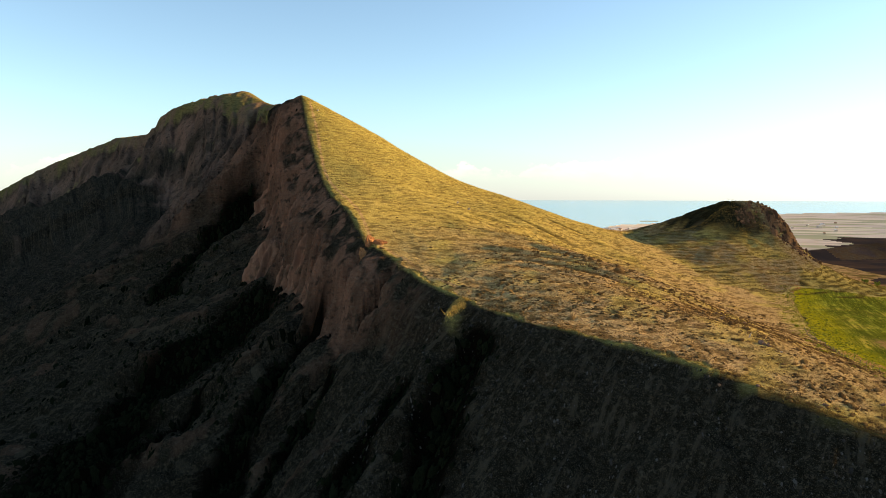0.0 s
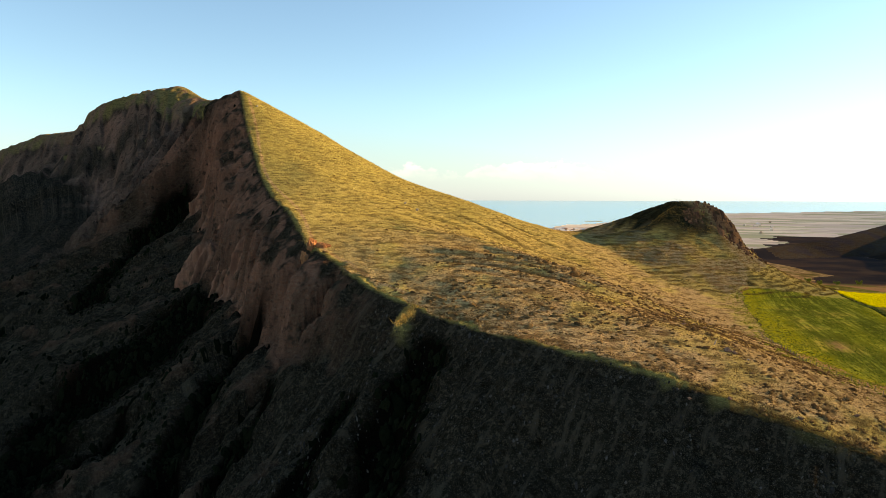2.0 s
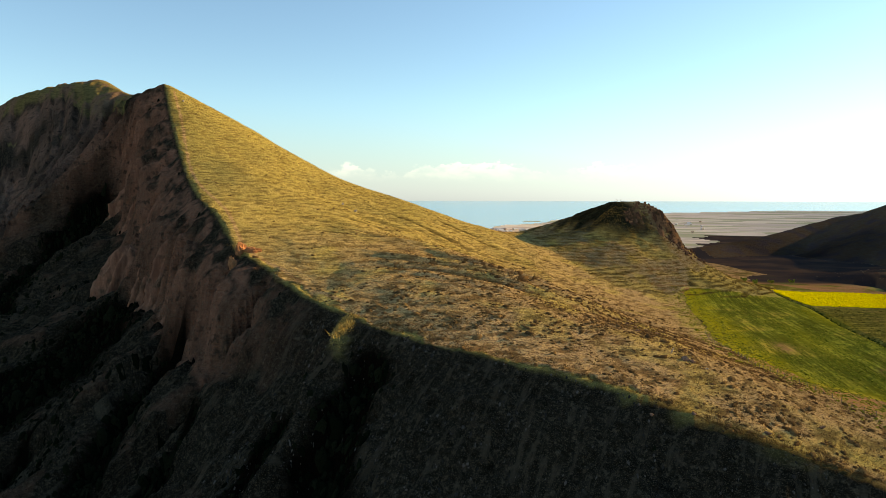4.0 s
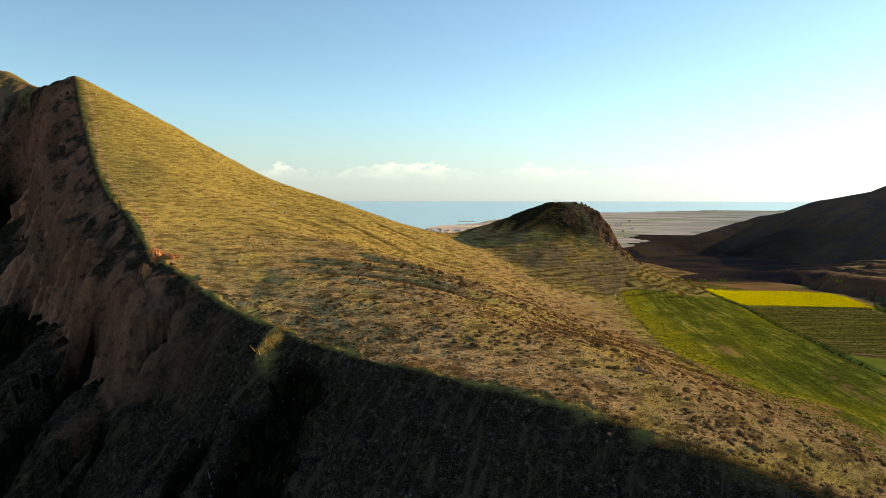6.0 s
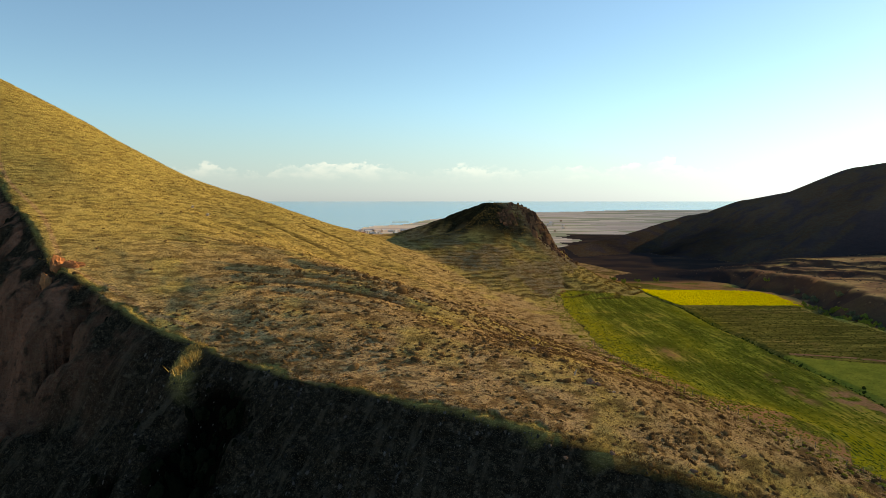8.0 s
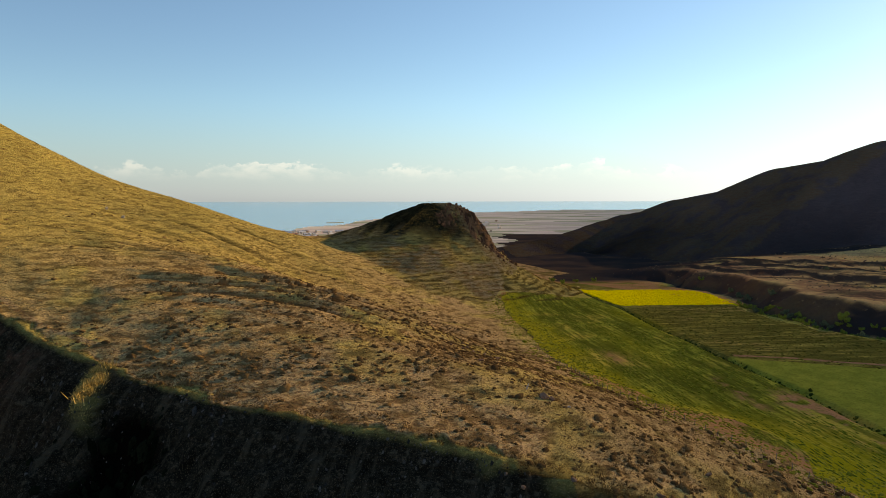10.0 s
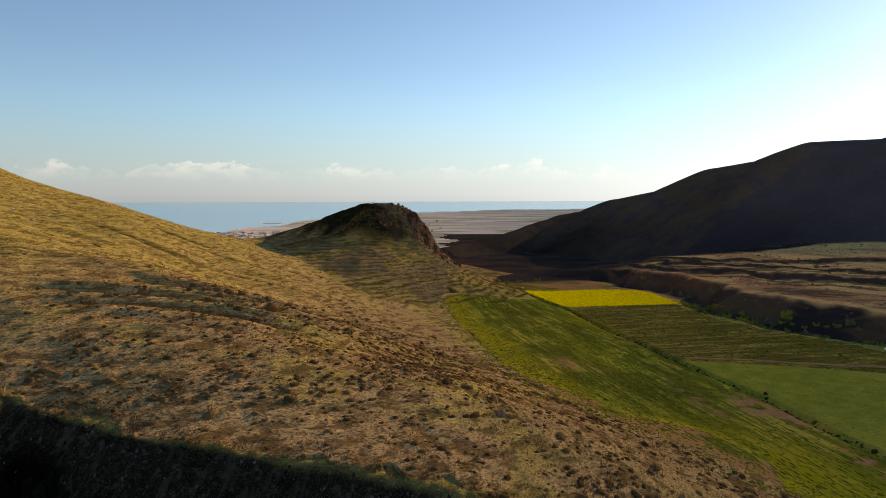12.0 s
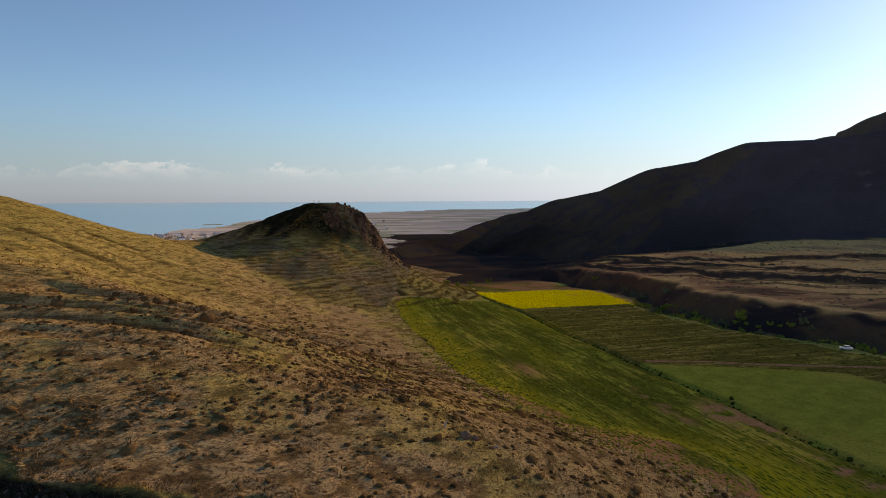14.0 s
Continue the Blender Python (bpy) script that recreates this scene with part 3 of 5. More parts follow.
def water_material():
    m, t, b = material("lake_water")
    b.inputs["Base Color"].default_value = (0.02, 0.13, 0.26, 1)
    b.inputs["Roughness"].default_value = 0.14
    b.inputs["Specular IOR Level"].default_value = 0.5
    where = t.nodes.new("ShaderNodeTexCoord").outputs["Object"]
    relief(t, b, noise_of(t, where, 0.02, 5), 0.045, 4.0)
    return m


WATER = water_material()

# ---- the land, one sheet cut into its pieces ----
CENTRE = (10.0, 45.0)
FOOT = [(150, 60), (130, 140), (125, 169), (126, 202), (135, 233), (148, 265), (163, 299), (190, 360), (212, 405)]
YELLOW = [(286, 426), (333, 409), (351, 389), (338, 356), (320, 325), (288, 342), (261, 356)]
MEADOW_PLAN = [(200, 232), (219, 211), (231, 198), (240, 184), (236, 172), (226, 150), (210, 60), (140, 60), (165, 150), (193, 216)]


def foot_x(y):
    return np.interp(y, [p[1] for p in FOOT], [p[0] for p in FOOT])


def shore(bearing):
    """How far off the lake shore lies, by the bearing."""
    return np.interp(bearing, [-60, -5, 8, 13, 18, 22, 27, 33, 45, 70], [1700, 1700, 1640, 1680, 2050, 2450, 2750, 3000, 3200, 3300])


def along_rows(x, y, cx, cy, lx, ly):
    """1 at a spot in the crop, fading out along and across its rows."""
    return np.exp(-((((x - cx) * 0.92 - (y - cy) * 0.39) / lx) ** 2 + (((x - cx) * 0.39 + (y - cy) * 0.92) / ly) ** 2))


def bald(x, y):
    """Where the crop has failed and reddish soil shows."""
    soil = 1.6 * along_rows(x, y, 174, 184, 4.2, 9) + 1.6 * along_rows(x, y, 164, 159, 4.0, 15) + 0.55 * along_rows(x, y, 170, 204, 2.0, 10) + 0.5 * along_rows(x, y, 163, 192, 2.0, 7) + 0.5 * along_rows(x, y, 166, 250, 2.5, 9)
    return np.clip(1.7 * soil * step(-0.6, 0.2, fbm(x / 6, y / 6, 95, 3)), 0, 1)


def build_land():
    dense = np.radians(np.arange(-52, 73, 0.13))
    rest = np.radians(np.arange(75, 307, 3.0))
    bear = np.concatenate([dense, rest])
    ratio = np.concatenate([np.full(40, 0.12), np.full(20, 0.0275), np.full(370, 0.0040), np.full(135, 0.0050), np.full(72, 0.0227)])
    rad = 0.6 * np.exp(np.concatenate([[0], np.cumsum(ratio)]))
    B, R = np.meshgrid(bear, rad)
    x, y = (CENTRE[0] + R * np.sin(B)).ravel(), (CENTRE[1] + R * np.cos(B)).ravel()
    z, q = land(x, y)
    nb, nr = len(bear), len(rad)
    i, j = np.meshgrid(np.arange(nb), np.arange(nr - 1))
    i2 = (i + 1) % nb
    quads = np.stack([j * nb + i, (j + 1) * nb + i, (j + 1) * nb + i2, j * nb + i2], -1).reshape(-1, 4)[:, ::-1]
    cx, cy = x[quads].mean(1), y[quads].mean(1)
    first = quads[:, 0]
    pick = {k: v[first] for k, v in q.items()}
    dist, bearing = np.hypot(cx, cy), np.degrees(np.arctan2(cx, cy))

    kind = np.full(len(quads), 8)  # valley grass
    jit = 1.6 * fbm(cx / 9, cy / 9, 81, 3)
    u = cx - stream_x(cy) + jit
    lower = (cy < 470) & (cx > 60)
    kind[lower & (u > -2)] = 9
    kind[(u > -2) & (cy >= 470) & (cx > 300) & (dist < 1500)] = 9
    kind[lower & (cx > foot_x(cy) + jit) & (cx < ditch_x(cy)) & (cy < 405 - 0.25 * (cx - 212) + jit)] = 4
    kind[lower & (cx >= ditch_x(cy)) & (u < -14)] = 6
    kind[lower & (cx >= ditch_x(cy)) & (u < -14) & inside(cx, cy, MEADOW_PLAN)] = 7
    kind[inside(cx, cy, YELLOW) & (u < -2)] = 5
    hilly = (pick["hill"] > 0.15) & ~((kind >= 4) & (kind <= 7))
    kind[pick["onleft"] | hilly] = 0
    kind[lower & (cx < foot_x(cy) + jit)] = 0
    kind[pick["isback"]] = 1
    kind[pick["isknob"] & ~((kind >= 4) & (kind <= 7))] = 2
    kind[pick["ismount"]] = 3
    kind[pick["isfar"]] = 10
    hi = (kind == 8) & (dist > 900)
    kind[hi & (bearing > 31) & (dist < 1250)] = 9
    hi &= kind == 8
    hi |= (kind == 9) & (dist > 900) & (bearing < 30 + 1.5 * fbm(cx / 90, cy / 90, 84, 3))
    kind[hi] = 11
    wet = hi & (dist > shore(bearing) + 60 * fbm(bearing / 2.5, dist / 260, 83, 4))
    spit = (np.abs(dist - 1560 - 9 * (bearing - 12)) < 9) & (bearing > 10.3) & (bearing < 13.5)
    isle = (np.abs(dist - 2090) < 13) & (np.abs(bearing - 17.0) < 0.7)
    kind[wet & ~spit & ~isle] = 12
    kind[(kind == 0) & (dist > 900)] = 11
    kind[(kind == 0) & (bearing > 80) & (dist > 400)] = 8

    # what covers the ground
    f, r, s, d, left = q["f"], q["r"], q["s"], q["d"], q["onleft"]
    worn = np.exp(-(((x - 40) / 26) ** 2 + ((y - 187) / 13) ** 2)) + np.exp(-(((x - 58) / 16) ** 2 + ((y - 170) / 9) ** 2))
    bare = np.clip(1.0 * worn, 0, 1) * ~left + 0.9 * step(190, 310, r) * ~left * step(-0.9, 0.2, fbm(x / 14, y / 14, 85, 3))
    patch = fbm(x / 9, y / 9, 87, 4)
    rock = np.where(left, q["wallband"] * (0.80 + 0.35 * patch), 0)
    rock = np.maximum(rock, np.where(left, 0.22 * step(0.6, 0.9, q["rib"]) * step(0.3, 0.9, patch + 0.4 * q["spur"]) * step(5, 14, d) * step(330, 290, s), 0))
    rock = np.maximum(rock, np.where(q["isback"] & left, 0.75 * step(60, 25, d) * step(-0.3, 0.5, patch + fbm(x / 30, y / 30, 82, 3)), 0))
    cap = q["isback"] & left & (q["wallband"] < 0.2) & (d < 45)
    # scarp: scrub ground whose dark colour carries part of the shade
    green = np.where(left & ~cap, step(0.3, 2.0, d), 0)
    # rocky hill: dark ground colour on the cap stands in for its shade
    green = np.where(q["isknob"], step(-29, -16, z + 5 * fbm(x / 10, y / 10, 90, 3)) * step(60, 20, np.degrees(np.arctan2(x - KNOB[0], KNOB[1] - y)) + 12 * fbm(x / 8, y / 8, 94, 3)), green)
    # mountain: colour darkens towards the toe, painting shade where the sun still reaches
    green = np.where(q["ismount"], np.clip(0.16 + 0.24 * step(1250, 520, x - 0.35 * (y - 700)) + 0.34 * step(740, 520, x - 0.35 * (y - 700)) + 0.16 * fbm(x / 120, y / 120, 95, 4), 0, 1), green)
    green = green * (1 - np.clip(1.3 * q["shoulder"], 0, 1))
    # trodden paths: along the rim, and over the shelf
    rimpath = np.abs(d - 3.2 - 1.4 * np.sin(s / 23)) < 0.75
    bare = np.where(~left & rimpath & (s > 8) & (s < 335), 1.0, bare)
    pd, _, _, _ = along(x, y, [(20, 228, 0), (31, 212, 0), (37, 202, 0), (43, 196, 0), (51, 188, 0), (58, 183, 0), (75, 172, 0)])
    bare = np.where(~left & (pd < 0.45), 1.0, bare)
    rock = np.where(q["isknob"], np.clip(1.3 * q["crag"] * step(-0.35, 0.25, fbm(x / 9, y / 9, 93, 3)), 0, 1), rock)

    rock = rock * (1 - np.clip(1.5 * q["gully"], 0, 1))
    infield = ~left & (y > 60) & (x > foot_x(y)) & (x < 320) & (y < 470) & (q["hill"] < 1.5)
    bare = np.where(infield, bald(x, y), bare)
    verge = 1 - step(6, 19, x - foot_x(y) + 4 * fbm(x / 12, y / 12, 97, 3))
    weeds = np.exp(-(((x - 138) / 14) ** 2 + ((y - 172) / 22) ** 2)) + 0.8 * along_rows(x, y, 236, 318, 6, 40) + 0.7 * along_rows(x, y, 150, 150, 8, 26) + 0.5 * along_rows(x, y, 185, 260, 7, 40)
    green = np.where(infield, np.clip(0.9 * verge + 0.8 * weeds, 0, 1), green)

    beyond = x - stream_x(y)
    strip = step(4, 12, benches(x, y, beyond)[2]) * (1 - step(95, 120, benches(x, y, beyond)[2]))
    bare = np.where(~left & (beyond > 60) & (y < 520), 0.8 * strip * step(-0.4, 0.3, fbm(beyond / 14, y / 70, 99, 3)), bare)

    bare, rock, green = (np.clip(w, 0, 1) for w in (bare, rock, green))
    # dark growth in gullies and rills; the cleft by the shoulder darkened for shade
    growth_and_shade = np.where(left, np.clip(2.6 * q["gully"] - 0.3, 0, 1), np.clip(1.2 * q["rill"], 0, 1) * (0.55 + 0.45 * step(-0.4, 0.2, fbm(x / 4, y / 4, 98, 3))))
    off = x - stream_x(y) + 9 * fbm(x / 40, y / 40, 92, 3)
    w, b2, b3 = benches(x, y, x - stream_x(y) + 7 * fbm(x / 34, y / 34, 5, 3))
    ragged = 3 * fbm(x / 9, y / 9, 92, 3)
    # dark colour on the banks imitates their shade; streaks on the flats are heath
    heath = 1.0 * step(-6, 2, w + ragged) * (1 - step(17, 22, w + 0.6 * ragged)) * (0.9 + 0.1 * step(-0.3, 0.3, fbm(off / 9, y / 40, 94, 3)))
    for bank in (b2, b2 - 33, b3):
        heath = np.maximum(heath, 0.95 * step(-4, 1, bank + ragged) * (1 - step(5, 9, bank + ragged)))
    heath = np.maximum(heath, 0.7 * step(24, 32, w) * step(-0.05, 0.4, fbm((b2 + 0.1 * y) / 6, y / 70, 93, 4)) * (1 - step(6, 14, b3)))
    growth_and_shade = np.where(~left & (x > stream_x(y) - 12) & (y < 520), heath, growth_and_shade)
    # valley mouth coloured near-black to stand for the mountain's shadow
    growth_and_shade = np.where(~left & (y > 415) & (x > 290), np.maximum(growth_and_shade, np.clip(step(432, 468, y + 0.3 * (x - 400)) * (0.97 + 0.05 * fbm(x / 30, y / 30, 91, 3)), 0, 1)), growth_and_shade)
    # turf at the mountain foot darkened to blend into the shaded slope
    growth_and_shade = np.where((x > stream_x(y) + 95) & ~left & (y < 450), np.maximum(growth_and_shade, q["foot"] * step(-0.5, 0.1, fbm(x / 25, y / 25, 96, 3) + 2 * q["foot"] - 1)), growth_and_shade)
    kx, ky = x - KNOB[0], KNOB[1] - y
    lie_u = np.where(left, s, np.where(q["isknob"], np.arctan2(kx, ky) * 60, np.radians(q["a"]) * 280))
    lie_v = np.where(left, d, np.where(q["isknob"], np.hypot(kx, ky), r))

    # smooth normals over the whole sheet, but broken along the rim
    P = np.stack([x, y, z], -1)
    fn = np.cross(P[quads[:, 2]] - P[quads[:, 0]], P[quads[:, 3]] - P[quads[:, 1]])
    shady = left[quads].sum(1) > 2

    def normals(which):
        n = np.zeros_like(P)
        for k in range(4):
            for c in range(3):
                n[:, c] += np.bincount(quads[which, k], fn[which, c], len(P))
        return n / np.maximum(np.linalg.norm(n, axis=1, keepdims=True), 1e-9)

    sunny_n, shady_n = normals(~shady), normals(shady)
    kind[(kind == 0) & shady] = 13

    def piece(k, name, mat, label, category, sort="structure"):
        qs = quads[kind == k]
        if not len(qs):
            return None
        used, back_ = np.unique(qs, return_inverse=True)
        me = bpy.data.meshes.new(name)
        me.vertices.add(len(used))
        me.vertices.foreach_set("co", P[used].astype(np.float32).ravel())
        me.loops.add(qs.size)
        me.loops.foreach_set("vertex_index", back_.astype(np.int32).ravel())
        me.polygons.add(len(qs))
        me.polygons.foreach_set("loop_start", np.arange(0, qs.size, 4, dtype=np.int32))
        me.update(calc_edges=True)
        for key, values in (("bare", bare), ("rock", rock), ("green", green), ("growth_and_shade", growth_and_shade), ("lie_u", lie_u), ("lie_v", lie_v)):
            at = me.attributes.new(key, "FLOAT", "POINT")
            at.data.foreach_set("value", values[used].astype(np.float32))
        me.polygons.foreach_set("use_smooth", np.ones(len(qs), bool))
        n = shady_n if k == 13 else np.where(left[:, None], shady_n, sunny_n) if k == 1 else sunny_n
        n = np.where(np.abs(n).sum(1, keepdims=True) > 0.5, n, shady_n + sunny_n)
        me.normals_split_custom_set_from_vertices(n[used].astype(np.float32))
        me.materials.append(mat)
        return tagged(new(name, me), label, category, kind=sort)

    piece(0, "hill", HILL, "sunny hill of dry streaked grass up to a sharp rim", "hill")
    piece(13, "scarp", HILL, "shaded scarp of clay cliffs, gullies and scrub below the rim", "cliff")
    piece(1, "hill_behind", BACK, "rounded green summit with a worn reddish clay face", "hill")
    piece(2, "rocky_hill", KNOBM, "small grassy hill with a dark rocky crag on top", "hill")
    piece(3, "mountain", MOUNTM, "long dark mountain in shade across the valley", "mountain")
    piece(4, "crop_field", CROP, "green crop field with drill rows below the hill", "field")
    piece(5, "rapeseed_field", RAPE, "bright yellow field of flowering rapeseed", "field")
    piece(6, "fallow_field", SCRUBF, "dark olive fallow field with rough scrub", "field")
    piece(7, "meadow", MEADOW, "smooth bright green meadow beside the ditch", "field")
    piece(8, "ground", VERGE, "pale yellow-green grass of the valley floor", "ground")
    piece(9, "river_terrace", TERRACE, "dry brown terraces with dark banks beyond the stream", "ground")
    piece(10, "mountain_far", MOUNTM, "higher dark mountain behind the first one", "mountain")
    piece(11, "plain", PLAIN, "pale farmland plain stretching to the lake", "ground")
    piece(12, "water", WATER, "calm blue lake reaching to the horizon", "lake")


build_land()


# ---- loose cover: tufts, stones, shrubs ----
def clumps(name, xs, ys, length, width, tall, turn, mat, label, category, sides=8, sink=0.12, seed=1, rough=0.28, dz=None):
    """Many low rounded clumps on the land, joined into one mesh."""
    rng = np.random.default_rng(seed)
    n = len(xs)
    zs, _ = land(xs, ys)
    if dz is not None:
        zs = zs + dz
    ang = np.arange(sides) * 2 * np.pi / sides
    c, s_ = np.cos(turn)[:, None], np.sin(turn)[:, None]
    rings = []
    for scale, up in ((1.0, -sink), (0.82, 0.55)):
        k = scale * (1 + rough * rng.uniform(-1, 1, (n, sides)))
        a = ang[None, :] + rng.uniform(-0.2, 0.2, (n, sides)) + rng.uniform(0, 6.28, (n, 1)) * 0
        px, py = k * np.cos(a) * length[:, None] / 2, k * np.sin(a) * width[:, None] / 2
        X, Y = xs[:, None] + c * px - s_ * py, ys[:, None] + s_ * px + c * py
        Z = zs[:, None] + tall[:, None] * (up + (0.0 if up < 0 else 1) * rough * rng.uniform(-1, 1, (n, sides)))
        rings.append((X, Y, Z))
    # the foot of each clump follows the slope
    fx, fy = rings[0][0].ravel(), rings[0][1].ravel()
    fz, _ = land(fx, fy)
    fz = np.clip(fz.reshape(n, sides), (zs - 1.6 * tall)[:, None] - 0.3 * width[:, None], (zs + 1.6 * tall)[:, None] + 0.3 * width[:, None])
    if dz is not None:
        fz = fz + np.asarray(dz).reshape(-1, 1)
    rings[1] = (rings[1][0], rings[1][1], rings[1][2] + 0.75 * (fz - zs[:, None]))
    rings[0] = (rings[0][0], rings[0][1], fz - sink * tall[:, None])
    top = np.stack([xs + 0.2 * width * rng.uniform(-1, 1, n), ys + 0.2 * width * rng.uniform(-1, 1, n), zs + tall], -1)[:, None, :]
    V = np.concatenate([np.stack(rings[0], -1), np.stack(rings[1], -1), top], 1)
    per = 2 * sides + 1
    tri = []
    for k in range(sides):
        m = (k + 1) % sides
        tri += [(k, m, sides + m), (k, sides + m, sides + k), (sides + k, sides + m, 2 * sides)]
    tri = np.array(tri)
    T = (np.arange(n)[:, None, None] * per + tri[None]).reshape(-1, 3)
    me = bpy.data.meshes.new(name)
    me.vertices.add(n * per)
    me.vertices.foreach_set("co", V.astype(np.float32).ravel())
    me.loops.add(T.size)
    me.loops.foreach_set("vertex_index", T.astype(np.int32).ravel())
    me.polygons.add(len(T))
    me.polygons.foreach_set("loop_start", np.arange(0, T.size, 3, dtype=np.int32))
    me.update(calc_edges=True)
    me.polygons.foreach_set("use_smooth", np.ones(len(T), bool))
    me.materials.append(mat)
    return tagged(new(name, me), label, category, kind="stuff")


def shaggy(name, xs, ys, size, long, tall, turn, mat, label, blades=10, seed=1):
    """Tussocks of leaning blades on the land, joined into one mesh."""
    rng = np.random.default_rng(seed)
    n = len(xs)
    zs, _ = land(xs, ys)
    e = 0.6
    gx = (land(xs + e, ys)[0] - zs) / e
    gy = (land(xs, ys + e)[0] - zs) / e
    gx, gy = np.clip(gx, -1.2, 1.2), np.clip(gy, -1.2, 1.2)
    c, s_ = np.cos(turn)[:, None], np.sin(turn)[:, None]
    u, v = rng.normal(0, 0.27, (n, blades)) * (size * long)[:, None], rng.normal(0, 0.27, (n, blades)) * size[:, None]
    bx, by = c * u - s_ * v, s_ * u + c * v
    face = rng.uniform(0, 2 * np.pi, (n, blades))
    half = 0.06 * size[:, None] * rng.uniform(0.6, 1.3, (n, blades))
    wx, wy = np.cos(face) * half, np.sin(face) * half
    lean = 0.5
    h = tall[:, None] * size[:, None] * rng.uniform(0.55, 1.2, (n, blades))
    tx, ty = bx * (1 + lean) + rng.normal(0, 0.12, (n, blades)) * size[:, None], by * (1 + lean) + rng.normal(0, 0.12, (n, blades)) * size[:, None]

    def corner(px, py, up):
        return np.stack([xs[:, None] + px, ys[:, None] + py, zs[:, None] + gx[:, None] * px + gy[:, None] * py + up], -1)

    V = np.stack([corner(bx - wx, by - wy, -0.08), corner(bx + wx, by + wy, -0.08), corner(tx, ty, h)], 2).reshape(-1, 3)
    T = np.arange(len(V), dtype=np.int32)
    me = bpy.data.meshes.new(name)
    me.vertices.add(len(V))
    me.vertices.foreach_set("co", V.astype(np.float32).ravel())
    me.loops.add(len(T))
    me.loops.foreach_set("vertex_index", T)
    me.polygons.add(len(T) // 3)
    me.polygons.foreach_set("loop_start", np.arange(0, len(T), 3, dtype=np.int32))
    me.update(calc_edges=True)
    me.materials.append(mat)
    return tagged(new(name, me), label, "grass", kind="stuff")


def island_material(name, a, b_, rough=0.95, scale=3.0, bump=0.6, share=(0.2, 0.8)):
    m, t, b = material(name)
    where = t.nodes.new("ShaderNodeTexCoord").outputs["Object"]
    g = t.nodes.new("ShaderNodeNewGeometry").outputs["Random Per Island"]
    fine = noise_of(t, where, scale, 4, 0.7)
    col = blend(t, spread(t, g, share[0], share[1]), a, b_)
    col = blend(t, spread(t, fine, 0.45, 0.65, 0, 0.6), col, tuple(0.55 * k for k in a))
    t.links.new(col, b.inputs["Base Color"])
    b.inputs["Roughness"].default_value = rough
    relief(t, b, fine, bump, 0.25)
    return m


TUFT = island_material("tuft_grass", (0.18, 0.115, 0.04), (0.42, 0.285, 0.095))
TUFT_GOLD = island_material("golden_grass", (0.34, 0.235, 0.075), (0.62, 0.44, 0.15))
TUFT_DARK = island_material("thin_tufts", (0.15, 0.105, 0.033), (0.34, 0.235, 0.075))
MAT = island_material("grass_mat", (0.11, 0.066, 0.030), (0.26, 0.155, 0.064), scale=9.0, bump=1.0)
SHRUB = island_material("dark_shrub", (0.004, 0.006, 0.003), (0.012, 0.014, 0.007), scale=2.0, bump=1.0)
STONE = island_material("field_stone", (0.035, 0.03, 0.026), (0.13, 0.11, 0.095), 0.85, 4.0, 0.4)
CRAG = island_material("crag_rock", (0.085, 0.05, 0.035), (0.20, 0.115, 0.07), 0.9, 1.0, 0.8)


def downhill(xs, ys):
    e = 1.5
    n = len(xs)
    z, _ = land(np.concatenate([xs + e, xs - e, xs, xs]), np.concatenate([ys, ys, ys + e, ys - e]))
    return np.arctan2(z[2 * n:3 * n] - z[3 * n:], z[:n] - z[n:2 * n])


def scatter(n, x0, x1, y0, y1, seed):
    rng = np.random.default_rng(seed)
    xs, ys = rng.uniform(x0, x1, n), rng.uniform(y0, y1, n)
    z, q = land(xs, ys)
    return rng, xs, ys, z, q


def keep(m, rng, *arrays):
    return [a[m] for a in arrays]


# tufts over the sunny face, thinner where it is trodden bare
rng, xs, ys, z, q = scatter(125000, -110, 215, 120, 600, 11)
hollow = step(150, 200, q["r"]) * (1 - step(320, 360, q["r"])) * step(0.1, 0.2, q["f"])
dens = (1 - 0.3 * hollow) * (0.12 + 0.75 * step(-0.3, 0.6, fbm(xs / 9, ys / 9, 101, 4)))
worn = np.exp(-(((xs - 40) / 24) ** 2 + ((ys - 187) / 11) ** 2)) + np.exp(-(((xs - 58) / 15) ** 2 + ((ys - 170) / 8) ** 2))
ok = ~q["onleft"] & (q["hill"] > 0.2) & (q["a"] < 112) & ~q["isknob"] & (xs < foot_x(ys) - 1) & (rng.uniform(0, 1, len(xs)) < dens * (1 - 0.62 * worn))
xs, ys = xs[ok], ys[ok]
n = len(xs)
size = rng.gamma(1.7, 0.34, n) + 0.2
shaggy("grass_tufts", xs, ys, size, rng.uniform(1.6, 3.2, n), rng.uniform(0.11, 0.22, n), downhill(xs, ys) + np.pi / 2 + rng.normal(0, 0.3, n),
       TUFT, "dry brown grass tufts scattered over the sunny slope", 12, 12)

# round dark cushions of old grass, thick on the shelf and in the rills
rng, xs, ys, z, q = scatter(100000, -60, 150, 125, 480, 111)
shelf = step(260, 330, q["r"])
patchy = step(-0.35, 0.5, fbm(xs / 13, ys / 13, 101, 4))
dens = shelf * (0.08 + 0.24 * patchy) + 0.006
open_ground = np.exp(-(((xs - 40) / 20) ** 2 + ((ys - 187) / 9) ** 2)) + np.exp(-(((xs - 58) / 13) ** 2 + ((ys - 170) / 7) ** 2))
ok = ~q["onleft"] & (q["hill"] > 0.2) & (q["a"] < 112) & ~q["isknob"] & (xs < foot_x(ys) - 1) & (rng.uniform(0, 1, len(xs)) < dens * (1 - 0.75 * np.clip(open_ground, 0, 1)))
xs, ys, shelf = xs[ok], ys[ok], shelf[ok]
